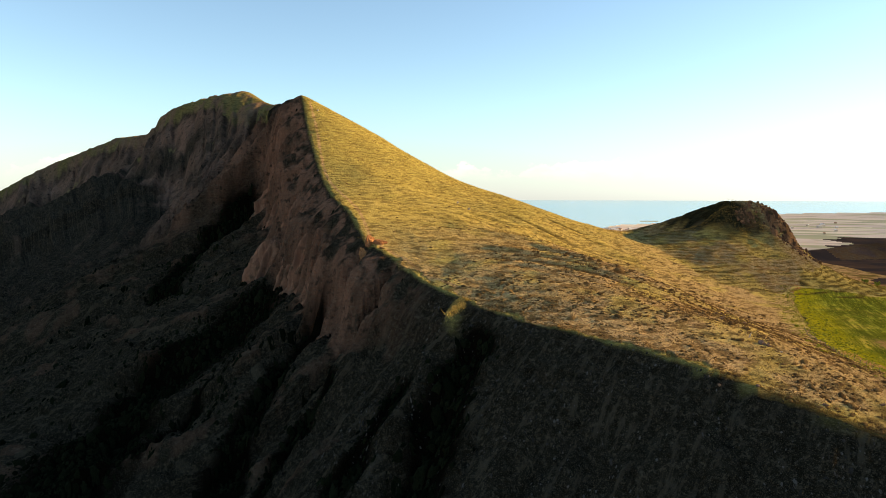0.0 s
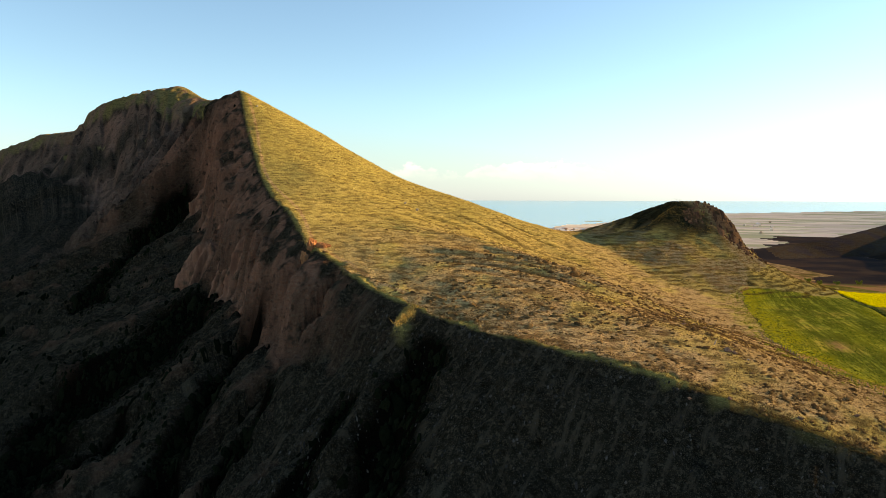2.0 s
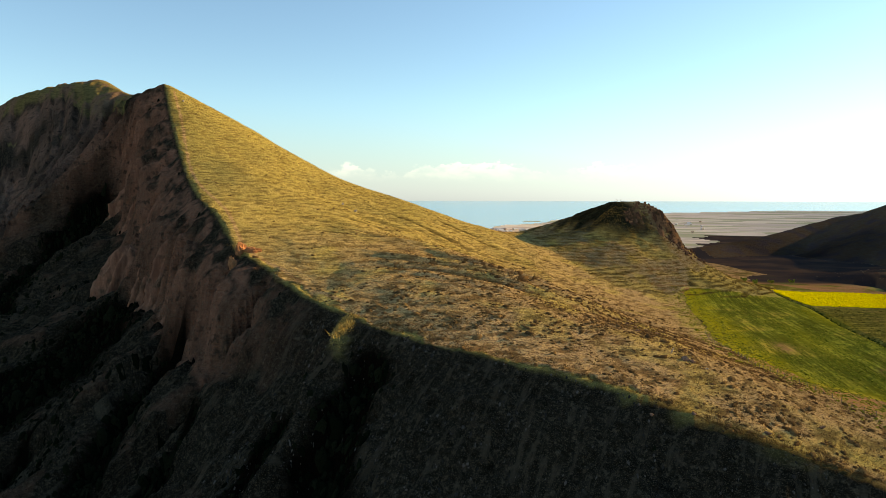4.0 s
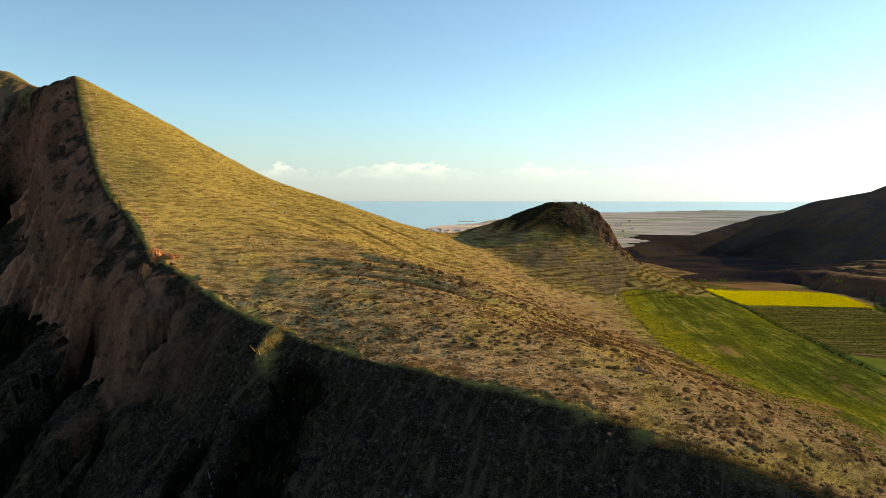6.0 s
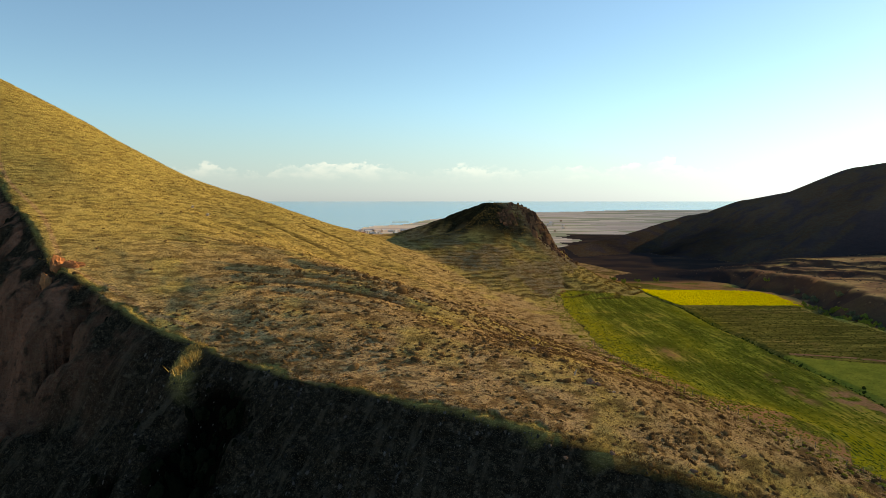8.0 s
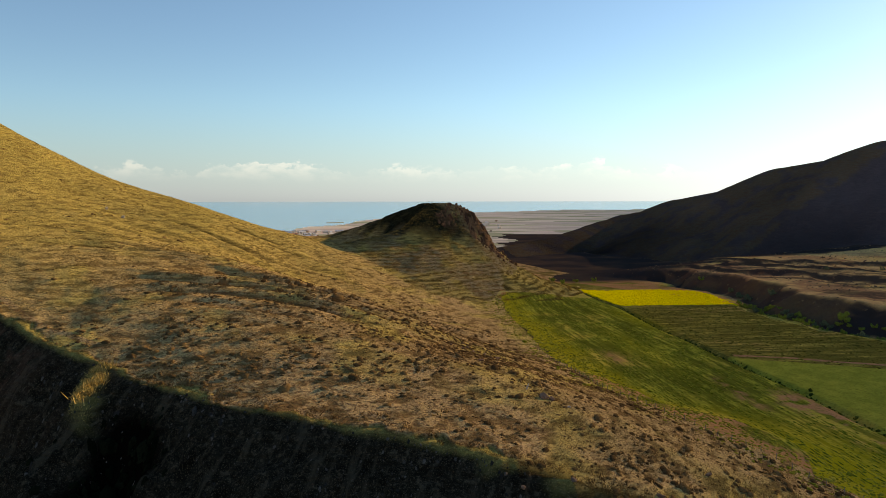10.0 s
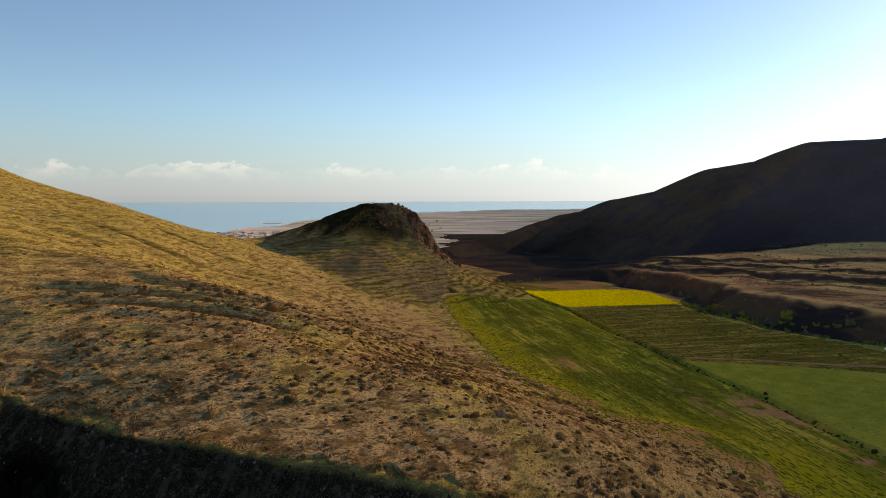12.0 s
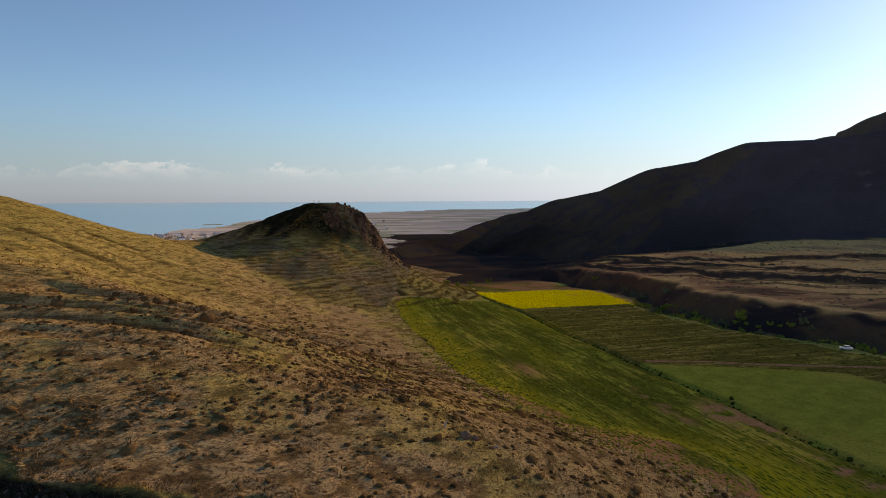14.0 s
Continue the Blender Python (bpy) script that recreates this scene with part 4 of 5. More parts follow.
n = len(xs)
turn = downhill(xs, ys) + np.pi / 2 + rng.normal(0, 0.35, n)
size = rng.gamma(2.2, 0.19, n) + 0.28
long = rng.uniform(1.0, 1.9, n)
clumps("grass_cushions", xs, ys, size * long, size, size * rng.uniform(0.26, 0.42, n), turn,
       MAT, "round dark brown cushions of old grass on the sunny slope", "grass", 7, 0.2, 112, 0.42)
shaggy("grass_cushions", xs, ys, size * 0.9, long, rng.uniform(0.36, 0.5, n), turn,
       MAT, "ragged brown blades of old grass on the cushions", 18, 113)


# low brown tufts all over the shelf and the foot of the slope
rng, xs, ys, z, q = scatter(70000, -5, 135, 128, 330, 125)
ok = ~q["onleft"] & (q["hill"] > 0.2) & (xs < foot_x(ys) - 1) & (rng.uniform(0, 1, len(xs)) < step(190, 270, q["r"]) * (0.25 + 0.6 * step(-0.4, 0.5, fbm(xs / 7, ys / 7, 126, 4))) * (1 - 0.8 * np.clip(np.exp(-(((xs - 40) / 20) ** 2 + ((ys - 187) / 9) ** 2)), 0, 1)))
xs, ys = xs[ok], ys[ok]
n = len(xs)
size = rng.gamma(2.2, 0.13, n) + 0.2
shaggy("grass_tufts", xs, ys, size, rng.uniform(1.4, 3.0, n), rng.uniform(0.28, 0.46, n), downhill(xs, ys) + np.pi / 2 + rng.normal(0, 0.35, n),
       MAT, "low brown tufts crowding the gentle shelf", 9, 127)

# ragged turf along the rim
rng, xs, ys, z, q = scatter(60000, -112, 110, 120, 520, 117)
ok = (q["d"] < 1.3) & (q["s"] > 3) & (q["s"] < 430)
xs, ys = xs[ok], ys[ok]
n = len(xs)
size = rng.gamma(2.0, 0.2, n) + 0.3
shaggy("grass_tufts", xs, ys, size, rng.uniform(1.0, 1.8, n), rng.uniform(0.16, 0.32, n), rng.uniform(0, 6.3, n),
       TUFT_DARK, "ragged dry turf hanging over the rim", 16, 118)

# tall dry tufts that stand along the front rim
rng, xs, ys, z, q = scatter(60000, -10, 125, 120, 240, 121)
ok = (q["d"] < 5) & (q["s"] > 318) & (q["s"] < 450) & (rng.uniform(0, 1, len(xs)) < np.where(q["onleft"], 0.22, 0.6) - 0.08 * q["d"])
xs, ys = xs[ok], ys[ok]
n = len(xs)
size = rng.gamma(2.0, 0.18, n) + 0.25
shaggy("grass_tufts", xs, ys, size, rng.uniform(1.0, 1.8, n), rng.uniform(0.3, 0.5, n), rng.uniform(0, 6.3, n), MAT, "ragged brown grass along the front rim", 14, 123)

# golden grass on the shoulder that juts from the rim
rng, xs, ys, z, q = scatter(9000, -30, 40, 190, 250, 115)
ok = (q["shoulder"] > 0.3) & q["onleft"]
xs, ys = xs[ok], ys[ok]
n = len(xs)
size = rng.gamma(2.4, 0.3, n) + 0.35
shaggy("grass_tufts", xs, ys, size, rng.uniform(1.0, 1.8, n), rng.uniform(0.35, 0.65, n), rng.uniform(0, 6.3, n),
       TUFT_GOLD, "tall golden grass on a shoulder below the rim", 14, 116)

# tufts on the rocky hill
rng, xs, ys, z, q = scatter(60000, 120, 300, 385, 500, 13)
ok = q["isknob"] & (q["crag"] < 0.2) & ((z + 0.7 * fbm(xs / 15, ys / 15, 120, 2)) % 1.7 < 0.45)
xs, ys = xs[ok], ys[ok]
n = len(xs)
size = rng.gamma(3, 0.34, n) + 0.3
shaggy("grass_tufts", xs, ys, size, rng.uniform(1.6, 3.4, n), rng.uniform(0.2, 0.34, n), downhill(xs, ys) + np.pi / 2 + rng.normal(0, 0.2, n),
       TUFT_DARK, "short dry tufts in treads on the rocky hill", 8, 14)

# stones on the shaded front of the spur
rng, xs, ys, z, q = scatter(16000, -40, 110, 110, 260, 15)
ok = q["onleft"] & (q["d"] < 60) & (q["d"] > 1) & (q["s"] > 300) & (rng.uniform(0, 1, len(xs)) < 0.15 + 0.75 * step(-0.1, 0.7, fbm(xs / 12, ys / 12, 105, 3)))
xs, ys = xs[ok], ys[ok]
n = len(xs)
size = rng.gamma(2.0, 0.09, n) + 0.08
clumps("stones", xs, ys, size * rng.uniform(1.0, 1.6, n), size, size * rng.uniform(0.4, 0.8, n), rng.uniform(0, 6.3, n), STONE,
       "small grey stones strewn down the shaded slope", "stones", 5, 0.2, 16, 0.35)

# scrub in the furrows of the shaded side
rng, xs, ys, z, q = scatter(110000, -330, 110, 90, 560, 17)
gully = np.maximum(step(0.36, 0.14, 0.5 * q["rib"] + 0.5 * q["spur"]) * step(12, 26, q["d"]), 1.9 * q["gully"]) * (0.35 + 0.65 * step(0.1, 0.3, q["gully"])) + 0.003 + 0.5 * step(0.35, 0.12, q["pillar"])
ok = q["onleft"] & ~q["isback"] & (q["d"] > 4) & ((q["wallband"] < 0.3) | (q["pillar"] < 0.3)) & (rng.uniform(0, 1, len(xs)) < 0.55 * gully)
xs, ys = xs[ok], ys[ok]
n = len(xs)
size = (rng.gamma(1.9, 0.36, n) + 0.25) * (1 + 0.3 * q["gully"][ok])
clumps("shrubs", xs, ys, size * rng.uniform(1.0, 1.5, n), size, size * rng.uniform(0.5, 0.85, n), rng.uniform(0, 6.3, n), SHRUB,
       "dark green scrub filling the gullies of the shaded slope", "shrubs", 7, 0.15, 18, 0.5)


# ---- single things ----
def part(name, bm, mat, parent=None, label="", smooth=False):
    me = bpy.data.meshes.new(name)
    bmesh.ops.recalc_face_normals(bm, faces=bm.faces)
    bm.to_mesh(me)
    bm.free()
    me.materials.append(mat)
    if smooth:
        me.polygons.foreach_set("use_smooth", np.ones(len(me.polygons), bool))
    ob = new(name, me)
    ob.parent = parent
    return tagged(ob, label)


def plain_material_of(name, col, rough=0.6, metal=0.0, grain=8.0, vary=0.8):
    m, t, b = material(name)
    where = t.nodes.new("ShaderNodeTexCoord").outputs["Object"]
    c = blend(t, spread(t, noise_of(t, where, grain, 4), 0.35, 0.65), col, tuple(k * vary for k in col))
    t.links.new(c, b.inputs["Base Color"])
    b.inputs["Roughness"].default_value, b.inputs["Metallic"].default_value = rough, metal
    b.inputs["Specular IOR Level"].default_value = 0.4 if rough < 0.7 else 0.0
    return m


def boulder_mesh(size, seed, detail=3, sharp=0.34):
    """An uneven rock: a ball cut by random planes and roughened."""
    rnd = random.Random(seed)
    bm = bmesh.new()
    bmesh.ops.create_icosphere(bm, subdivisions=detail, radius=1.0)
    cuts = [(Vector((rnd.uniform(-1, 1), rnd.uniform(-1, 1), rnd.uniform(-0.6, 1))).normalized(), rnd.uniform(0.5, 0.85)) for _ in range(9)]
    for v in bm.verts:
        for n, k in cuts:
            over = v.co.dot(n) - k
            if over > 0:
                v.co -= n * over * 0.9
        v.co *= 1 + sharp * 0.5 * noise.noise(v.co * 2.1 + Vector((seed * 3.7, 0, 0))) + sharp * 0.2 * noise.noise(v.co * 6 + Vector((0, seed * 1.9, 0)))
        v.co = Vector((v.co.x * size[0] / 2, v.co.y * size[1] / 2, v.co.z * size[2] / 2))
    return bm


ROCKM = plain_material_of("weathered_rock", (0.27, 0.17, 0.12), 0.9, 0, 1.6, 0.5)
PALEROCK = plain_material_of("pale_rock", (0.48, 0.44, 0.38), 0.85, 0, 2.0, 0.75)
CLAYM = plain_material_of("orange_clay", (0.42, 0.19, 0.09), 0.95, 0, 0.9, 0.7)


def boulder(x, y, size, seed, mat, label, group="", tilt=(0, 0, 0), up=0.25, name="boulder", sharp=0.34):
    ob = part(name, boulder_mesh(size, seed, 3, sharp), mat, None, label)
    ob.matrix_world = pose(x, y, height(x, y) + size[2] * up, *tilt)
    return tagged(ob, label, "rock", group)


boulder(86.0, 179.2, (2.5, 1.8, 1.5), 3, ROCKM, "dark split boulder with pale veins in dry grass", "rocks on the shelf")
boulder(87.6, 178.6, (1.5, 1.3, 1.2), 5, ROCKM, "smaller dark rock leaning on the split boulder", "rocks on the shelf")
boulder(84.2, 182.5, (0.5, 0.4, 1.9), 7, PALEROCK, "slim pale stone standing aslant in the grass", "rocks on the shelf", (14, 18, 0), 0.42)
boulder(89.5, 175.5, (0.9, 0.5, 0.5), 9, PALEROCK, "small pale stone half sunk in turf", "rocks on the shelf")
boulder(14.0, 368.0, (1.7, 1.2, 1.5), 11, PALEROCK, "white stone on the sunny slope", "white stones", (0, 0, 30), 0.4)
boulder(8.3, 386.0, (1.9, 1.4, 1.3), 13, PALEROCK, "broad white stone on the sunny slope", "white stones", (0, 0, 80), 0.4)
boulder(-92.0, 500.0, (1.5, 1.1, 1.2), 15, PALEROCK, "pale stone below the summit", "white stones", (0, 0, 10), 0.4)
for k, (bx, by) in enumerate([(92, 225), (94, 223), (97, 222), (89, 226), (85, 203), (99, 219), (95, 228), (72, 151), (84, 145), (64, 153), (100, 150)]):
    boulder(bx, by, (1.0 + 0.5 * (k % 3), 0.9, 0.7), 20 + k, ROCKM, "brown stone in a small outcrop on the slope", "outcrop stones", (0, 0, 37 * k))

# a scar of orange clay that catches the sun at the rim
boulder(-33.2, 281.5, (3.6, 4.6, 8.5), 41, CLAYM, "sunlit fin of orange clay at the rim", "clay fins", (8, -14, 20), 0.2, "clay_fin", 1.0)
boulder(-31.2, 284.5, (5.4, 3.6, 5.6), 43, CLAYM, "sunlit lump of orange clay at the rim", "clay fins", (0, 10, 60), 0.2, "clay_fin", 1.0)
boulder(-27.0, 283.2, (6.5, 2.6, 3.0), 45, CLAYM, "low ledge of orange clay at the rim", "clay fins", (0, 0, 10), 0.12, "clay_fin", 1.0)


# ---- buttresses of clay under the rim ----
def clay_material():
    m, t, b = material("buttress_clay")
    where = t.nodes.new("ShaderNodeTexCoord").outputs["Object"]
    wash = noise_of(t, where, 0.45, 5, 0.65, ((1.0, 1.0, 6.0), 0))
    beds = noise_of(t, where, 0.6, 4, 0.6, ((7.0, 7.0, 0.7), 0))
    grit, moss = noise_of(t, where, 1.6, 5, 0.7), noise_of(t, where, 0.12, 4, 0.6)
    col = blend(t, spread(t, wash, 0.38, 0.62), (0.22, 0.10, 0.063), (0.38, 0.178, 0.108))
    col = blend(t, spread(t, beds, 0.50, 0.68, 0, 0.4), col, (0.20, 0.10, 0.065))
    col = blend(t, spread(t, grit, 0.56, 0.68, 0, 0.6), col, (0.15, 0.09, 0.06))
    col = blend(t, times(t, spread(t, moss, 0.50, 0.62, 0, 0.9), spread(t, grit, 0.35, 0.55, 0.4, 1.0)), col, (0.055, 0.045, 0.028))
    t.links.new(col, b.inputs["Base Color"])
    relief(t, b, wash, 0.8, 0.8)
    return m


BUTTRESS = clay_material()


def clay_buttress(x, y, foot, crown, half, seed, label):
    """A rounded, fluted column of clay that leans back into the scarp."""
    inward = Vector((0.94, 0.34, 0))
    across = Vector((-0.34, 0.94, 0))
    tall, rings, sides = crown - foot, 34, 60
    verts = []
    for j in range(rings + 1):
        h = j / rings
        k = 1.30 - 0.42 * min(1, h / 0.35) if h < 0.35 else 0.88 - 0.20 * (h - 0.35) / 0.65
        if h > 0.72:
            k *= math.sqrt(max(0.0, 1 - ((h - 0.72) / 0.28) ** 2)) * 0.9 + 0.1
        z = foot - 4 + (tall + 4) * h
        core = inward * (0.12 * half + 0.30 * tall * h)
        for i in range(sides):
            a = 2 * math.pi * i / sides
            c, d = math.cos(a), math.sin(a)
            here = Vector((c * 1.0, d * 1.0, 0)) * 2.6 + Vector((0, 0, z / 40)) + Vector((seed * 5.3, seed * 2.1, 0))
            cleft = abs(noise.noise(here))
            groove = abs(noise.noise(here * 2.6 + Vector((7, 1, z / 30))))
            ledge = noise.noise(Vector((c * 1.5, d * 1.5, z / 2.6 + seed)))
            lump = noise.noise(Vector((c * 2, d * 2, z / 7 + seed * 3)))
            rough = noise.noise(Vector((c * 6, d * 6, z / 2.2 + seed * 7))) + 0.6 * noise.noise(Vector((c * 13, d * 13, z / 1.2 + seed)))
            r = half * k * (0.66 + 0.62 * min(0.5, cleft) ** 0.6 + 0.22 * min(0.4, groove) + 0.09 * ledge + 0.20 * lump + 0.09 * rough)
            p = core + across * (r * c) + inward * (1.25 * r * d)
            verts.append((p.x, p.y, z + half * 0.16 * lump * (h > 0.6)))
    faces = []
    for j in range(rings):
        for i in range(sides):
            m = (i + 1) % sides
            faces.append((j * sides + i, j * sides + m, (j + 1) * sides + m, (j + 1) * sides + i))
    faces.append(tuple(rings * sides + i for i in range(sides)))
    me = bpy.data.meshes.new("clay_buttress")
    me.from_pydata(verts, [], faces)
    me.materials.append(BUTTRESS)
    me.polygons.foreach_set("use_smooth", np.ones(len(me.polygons), bool))
    ob = new("clay_buttress", me)
    ob.location = (x, y, 0)
    return tagged(ob, label, "cliff", "clay buttresses")


for k, (bx, by, foot, crown, half, words) in enumerate([
        (-76, 346, -58, -14, 10.5, "broad fluted buttress of reddish clay below the rim"), (-109, 381, -64, -24, 11.0, "low rounded buttress of reddish clay above the scree"),
        (-134, 486, -34, 8, 11.5, "tall clay buttress below the summit"),
        (-93, 415, -24, 1, 8.0, "upper clay buttress beside the rim"), (-52, 293, -47, -20, 4.4, "narrow clay rib between deep clefts"),
        (-112, 448, -22, 9, 7.5, "clay shoulder below the sharp summit"),
        (-87, 348, -59, -27, 6.2, "worn clay column with a dark cleft"), (-64, 317, -55, -27, 5.8, "clay column under the trodden rim")]):
    clay_buttress(bx, by, foot, crown, half, k + 1, words)


# ---- bushes and trees along the stream ----
def leaf_material(name, a, b_):
    m, t, b = material(name)
    g = t.nodes.new("ShaderNodeNewGeometry").outputs["Random Per Island"]
    t.links.new(blend(t, g, a, b_), b.inputs["Base Color"])
    b.inputs["Roughness"].default_value = 0.7
    return m


LEAF = leaf_material("green_leaves", (0.11, 0.15, 0.025), (0.24, 0.28, 0.05))
LEAF_GREY = leaf_material("grey_green_leaves", (0.09, 0.11, 0.06), (0.16, 0.18, 0.10))
BARK = plain_material_of("bark", (0.12, 0.09, 0.065), 0.9, 0, 5.0, 0.6)


def crown_mesh(width, tall, base, leaves, seed):
    """Leaves in lumps of uneven size, with gaps between."""
    rnd = random.Random(seed)
    bm = bmesh.new()
    lumps = [(rnd.uniform(-0.36, 0.36) * width, rnd.uniform(-0.36, 0.36) * width, base + tall * rnd.uniform(0.15, 0.85), rnd.uniform(0.16, 0.30) * width) for _ in range(9)]
    for k in range(leaves):
        lx, ly, lz, lr = rnd.choice(lumps)
        way = Vector((rnd.gauss(0, 1), rnd.gauss(0, 1), rnd.gauss(0, 0.8))).normalized()
        c = Vector((lx, ly, lz)) + way * lr * rnd.uniform(0.55, 1.05)
        c.z = max(c.z, base * 0.6)
        size = rnd.uniform(0.16, 0.38) * (width / 4) ** 0.4
        a = way.cross(Vector((rnd.uniform(-1, 1), rnd.uniform(-1, 1), rnd.uniform(-1, 1)))).normalized() * size
        b = (way + Vector((rnd.uniform(-0.8, 0.8), rnd.uniform(-0.8, 0.8), rnd.uniform(-0.3, 0.9)))).cross(a).normalized() * size * 0.6
        bm.faces.new([bm.verts.new(c + p) for p in (-a, -b * 0.9, a, b)])
    return bm


def trunk_mesh(tall, thick, limbs, seed):
    rnd = random.Random(seed)
    bm = bmesh.new()

    def limb(p, q, r0, r1):
        m = (Vector(q) - Vector(p)).to_track_quat("Z", "Y").to_matrix()
        rings = []
        for w, r in ((0, r0), (0.5, (r0 + r1) / 2), (1, r1)):
            c = Vector(p).lerp(Vector(q), w) + (Vector((rnd.uniform(-1, 1), rnd.uniform(-1, 1), 0)) * r0 * 0.6 if w == 0.5 else Vector())
            rings.append([bm.verts.new(c + m @ Vector((r * math.cos(a * math.pi / 3), r * math.sin(a * math.pi / 3), 0))) for a in range(6)])
        for u, v in zip(rings, rings[1:]):
            for a in range(6):
                bm.faces.new((u[a], u[(a + 1) % 6], v[(a + 1) % 6], v[a]))
        bm.faces.new(rings[-1])

    limb((0, 0, -0.3), (0.1, 0.05, tall * 0.55), thick, thick * 0.6)
    for k in range(limbs):
        a = 6.28 * k / limbs + rnd.uniform(-0.4, 0.4)
        z0 = tall * rnd.uniform(0.2, 0.55)
        limb((0.05, 0.03, z0), (math.cos(a) * tall * 0.3, math.sin(a) * tall * 0.3, z0 + tall * rnd.uniform(0.2, 0.4)), thick * 0.5, thick * 0.15)
    return bm


def make_bush(width, tall, seed, leafm, label, category="bush", base=0.25, name="bush", leaves=420):
    root = new(name)
    part("trunk", trunk_mesh(tall * 0.8, 0.04 * width, 6, seed), BARK, root, "thin brown stems" if base < 0.5 else "short brown trunk")
    part("crown", crown_mesh(width, tall, base, leaves, seed + 1), leafm, root)
    return tagged(root, label, category, "bushes along the stream")


green_bush = make_bush(3.4, 2.3, 61, LEAF, "rounded dark green bush on the stream bank")
low_bush = make_bush(2.8, 1.5, 63, LEAF, "low spreading green bush on the stream bank")
grey_bush = make_bush(3.6, 2.6, 65, LEAF_GREY, "grey-green willow bush on the stream bank")
tree_one = make_bush(5.6, 4.6, 67, LEAF, "lone green tree with a round crown beside the stream", "tree", 0.8, "tree", 900)


def put(ob, x, y, turn=0.0, scale=1.0):
    ob.matrix_world = pose(x, y, height(x, y) - 0.15, 0, 0, turn) @ Matrix.Scale(scale, 4)


put(tree_one, 293.0, 251.0)
copy_thing(tree_one, pose(303.5, 279.0, height(303.5, 279.0) - 0.15, 0, 0, 70) @ Matrix.Scale(0.62, 4))
first_used = {id(green_bush): False, id(low_bush): False, id(grey_bush): False}
rnd = random.Random(71)
spots = []
for k in range(64):
    y = 186 + k * 2.35 + rnd.uniform(-0.9, 0.9)
    row = -7.5 if k % 2 else 1.0
    if y > 330 and rnd.random() < 0.65:
        continue
    spots.append((float(stream_x(np.array([y]))[0]) + row + rnd.uniform(-1.6, 1.6), y, rnd.choice((green_bush, low_bush, low_bush, green_bush, grey_bush)), rnd.uniform(0.65, 1.15)))
spots += [(352, 353, grey_bush, 1.25), (345, 341, grey_bush, 1.35), (334, 317, grey_bush, 1.2), (358, 365, grey_bush, 1.0), (372, 402, green_bush, 1.1),
          (300, 462, green_bush, 1.3), (296, 470, low_bush, 1.6), (322, 476, low_bush, 1.4), (338, 474, green_bush, 1.2), (420, 345, grey_bush, 0.9), (438, 320, grey_bush, 0.9)]
for x, y, kind_of, size in spots:
    turn = rnd.uniform(0, 360)
    if not first_used[id(kind_of)]:
        first_used[id(kind_of)] = True
        put(kind_of, x, y, turn, size)
    else:
        copy_thing(kind_of, pose(x, y, height(x, y) - 0.15, 0, 0, turn) @ Matrix.Scale(size / kind_of.scale[0], 4))

# rank grass along the ditch, the field edge and the far headland
SCRUBP = island_material("scrub_leaves", (0.09, 0.084, 0.016), (0.21, 0.18, 0.034))
RANK = island_material("rank_grass", (0.035, 0.05, 0.010), (0.085, 0.10, 0.018))
RANKY = island_material("verge_grass", (0.17, 0.18, 0.02), (0.36, 0.31, 0.045))
rng = np.random.default_rng(81)
ys = rng.uniform(100, 458, 900)
xs = ditch_x(ys) + rng.normal(0, 0.8, len(ys))
n = len(xs)
size = rng.gamma(2.0, 0.12, n) + 0.10
clumps("rank_grass", xs, ys, size * 1.4, size, size * 0.75, rng.uniform(0, 6.3, n), RANK, "dark rank grass lining the ditch between the fields", "grass", 6, 0.15, 82, 0.4)
ys = rng.uniform(110, 400, 5200)
xs = foot_x(ys) + rng.normal(2.5, 6.0, len(ys))
n = len(xs)
size = rng.gamma(2.0, 0.15, n) + 0.14
clumps("verge_grass", xs, ys, size * 1.5, size, size * 0.3, rng.uniform(0, 6.3, n), RANKY, "tall yellow-green grass along the foot of the hill", "grass", 6, 0.15, 84, 0.4)
rng, xs, ys, z, q = scatter(24000, 200, 330, 160, 350, 85)
ok = (xs > ditch_x(ys) + 2) & (xs < stream_x(ys) - 9) & ~inside(xs, ys, MEADOW_PLAN) & ~inside(xs, ys, YELLOW) & (rng.uniform(0, 1, len(xs)) < 0.55)
xs, ys = xs[ok], ys[ok]
n = len(xs)
size = rng.gamma(2.0, 0.10, n) + 0.12
clumps("scrub_plants", xs, ys, size * 2.8, size, size * 0.35, rng.uniform(0, 6.3, n), SCRUBP, "dark low scrub plants all over the fallow field", "shrubs", 5, 0.15, 86, 0.4)
BLOOM = island_material("rapeseed_flowers", (0.70, 0.56, 0.006), (0.86, 0.72, 0.01), 0.9, 2.0, 0.3)
rng, xs, ys, z, q = scatter(16000, 250, 352, 318, 460, 87)
ok = inside(xs, ys, YELLOW) & (xs < stream_x(ys) - 10)
xs, ys = xs[ok], ys[ok]
n = len(xs)
size = rng.gamma(3, 0.12, n) + 0.25
clumps("rapeseed_plants", xs, ys, size * 4.0, size, size * 0.0 + rng.uniform(0.14, 0.30, n), np.full(n, radians(22.0)) + rng.normal(0, 0.1, n), BLOOM, "dense yellow flowering rapeseed plants in rows", "crop", 5, 0.1, 88, 0.35)
CROPG = island_material("crop_leaves", (0.10, 0.13, 0.014), (0.32, 0.30, 0.035))
rng = np.random.default_rng(89)
across, down = np.round(rng.uniform(-60, 200, 70000) / 1.15) * 1.15 + rng.normal(0, 0.16, 70000), rng.uniform(100, 480, 70000)
xs, ys = across * 0.927 + down * 0.375, -across * 0.375 + down * 0.927
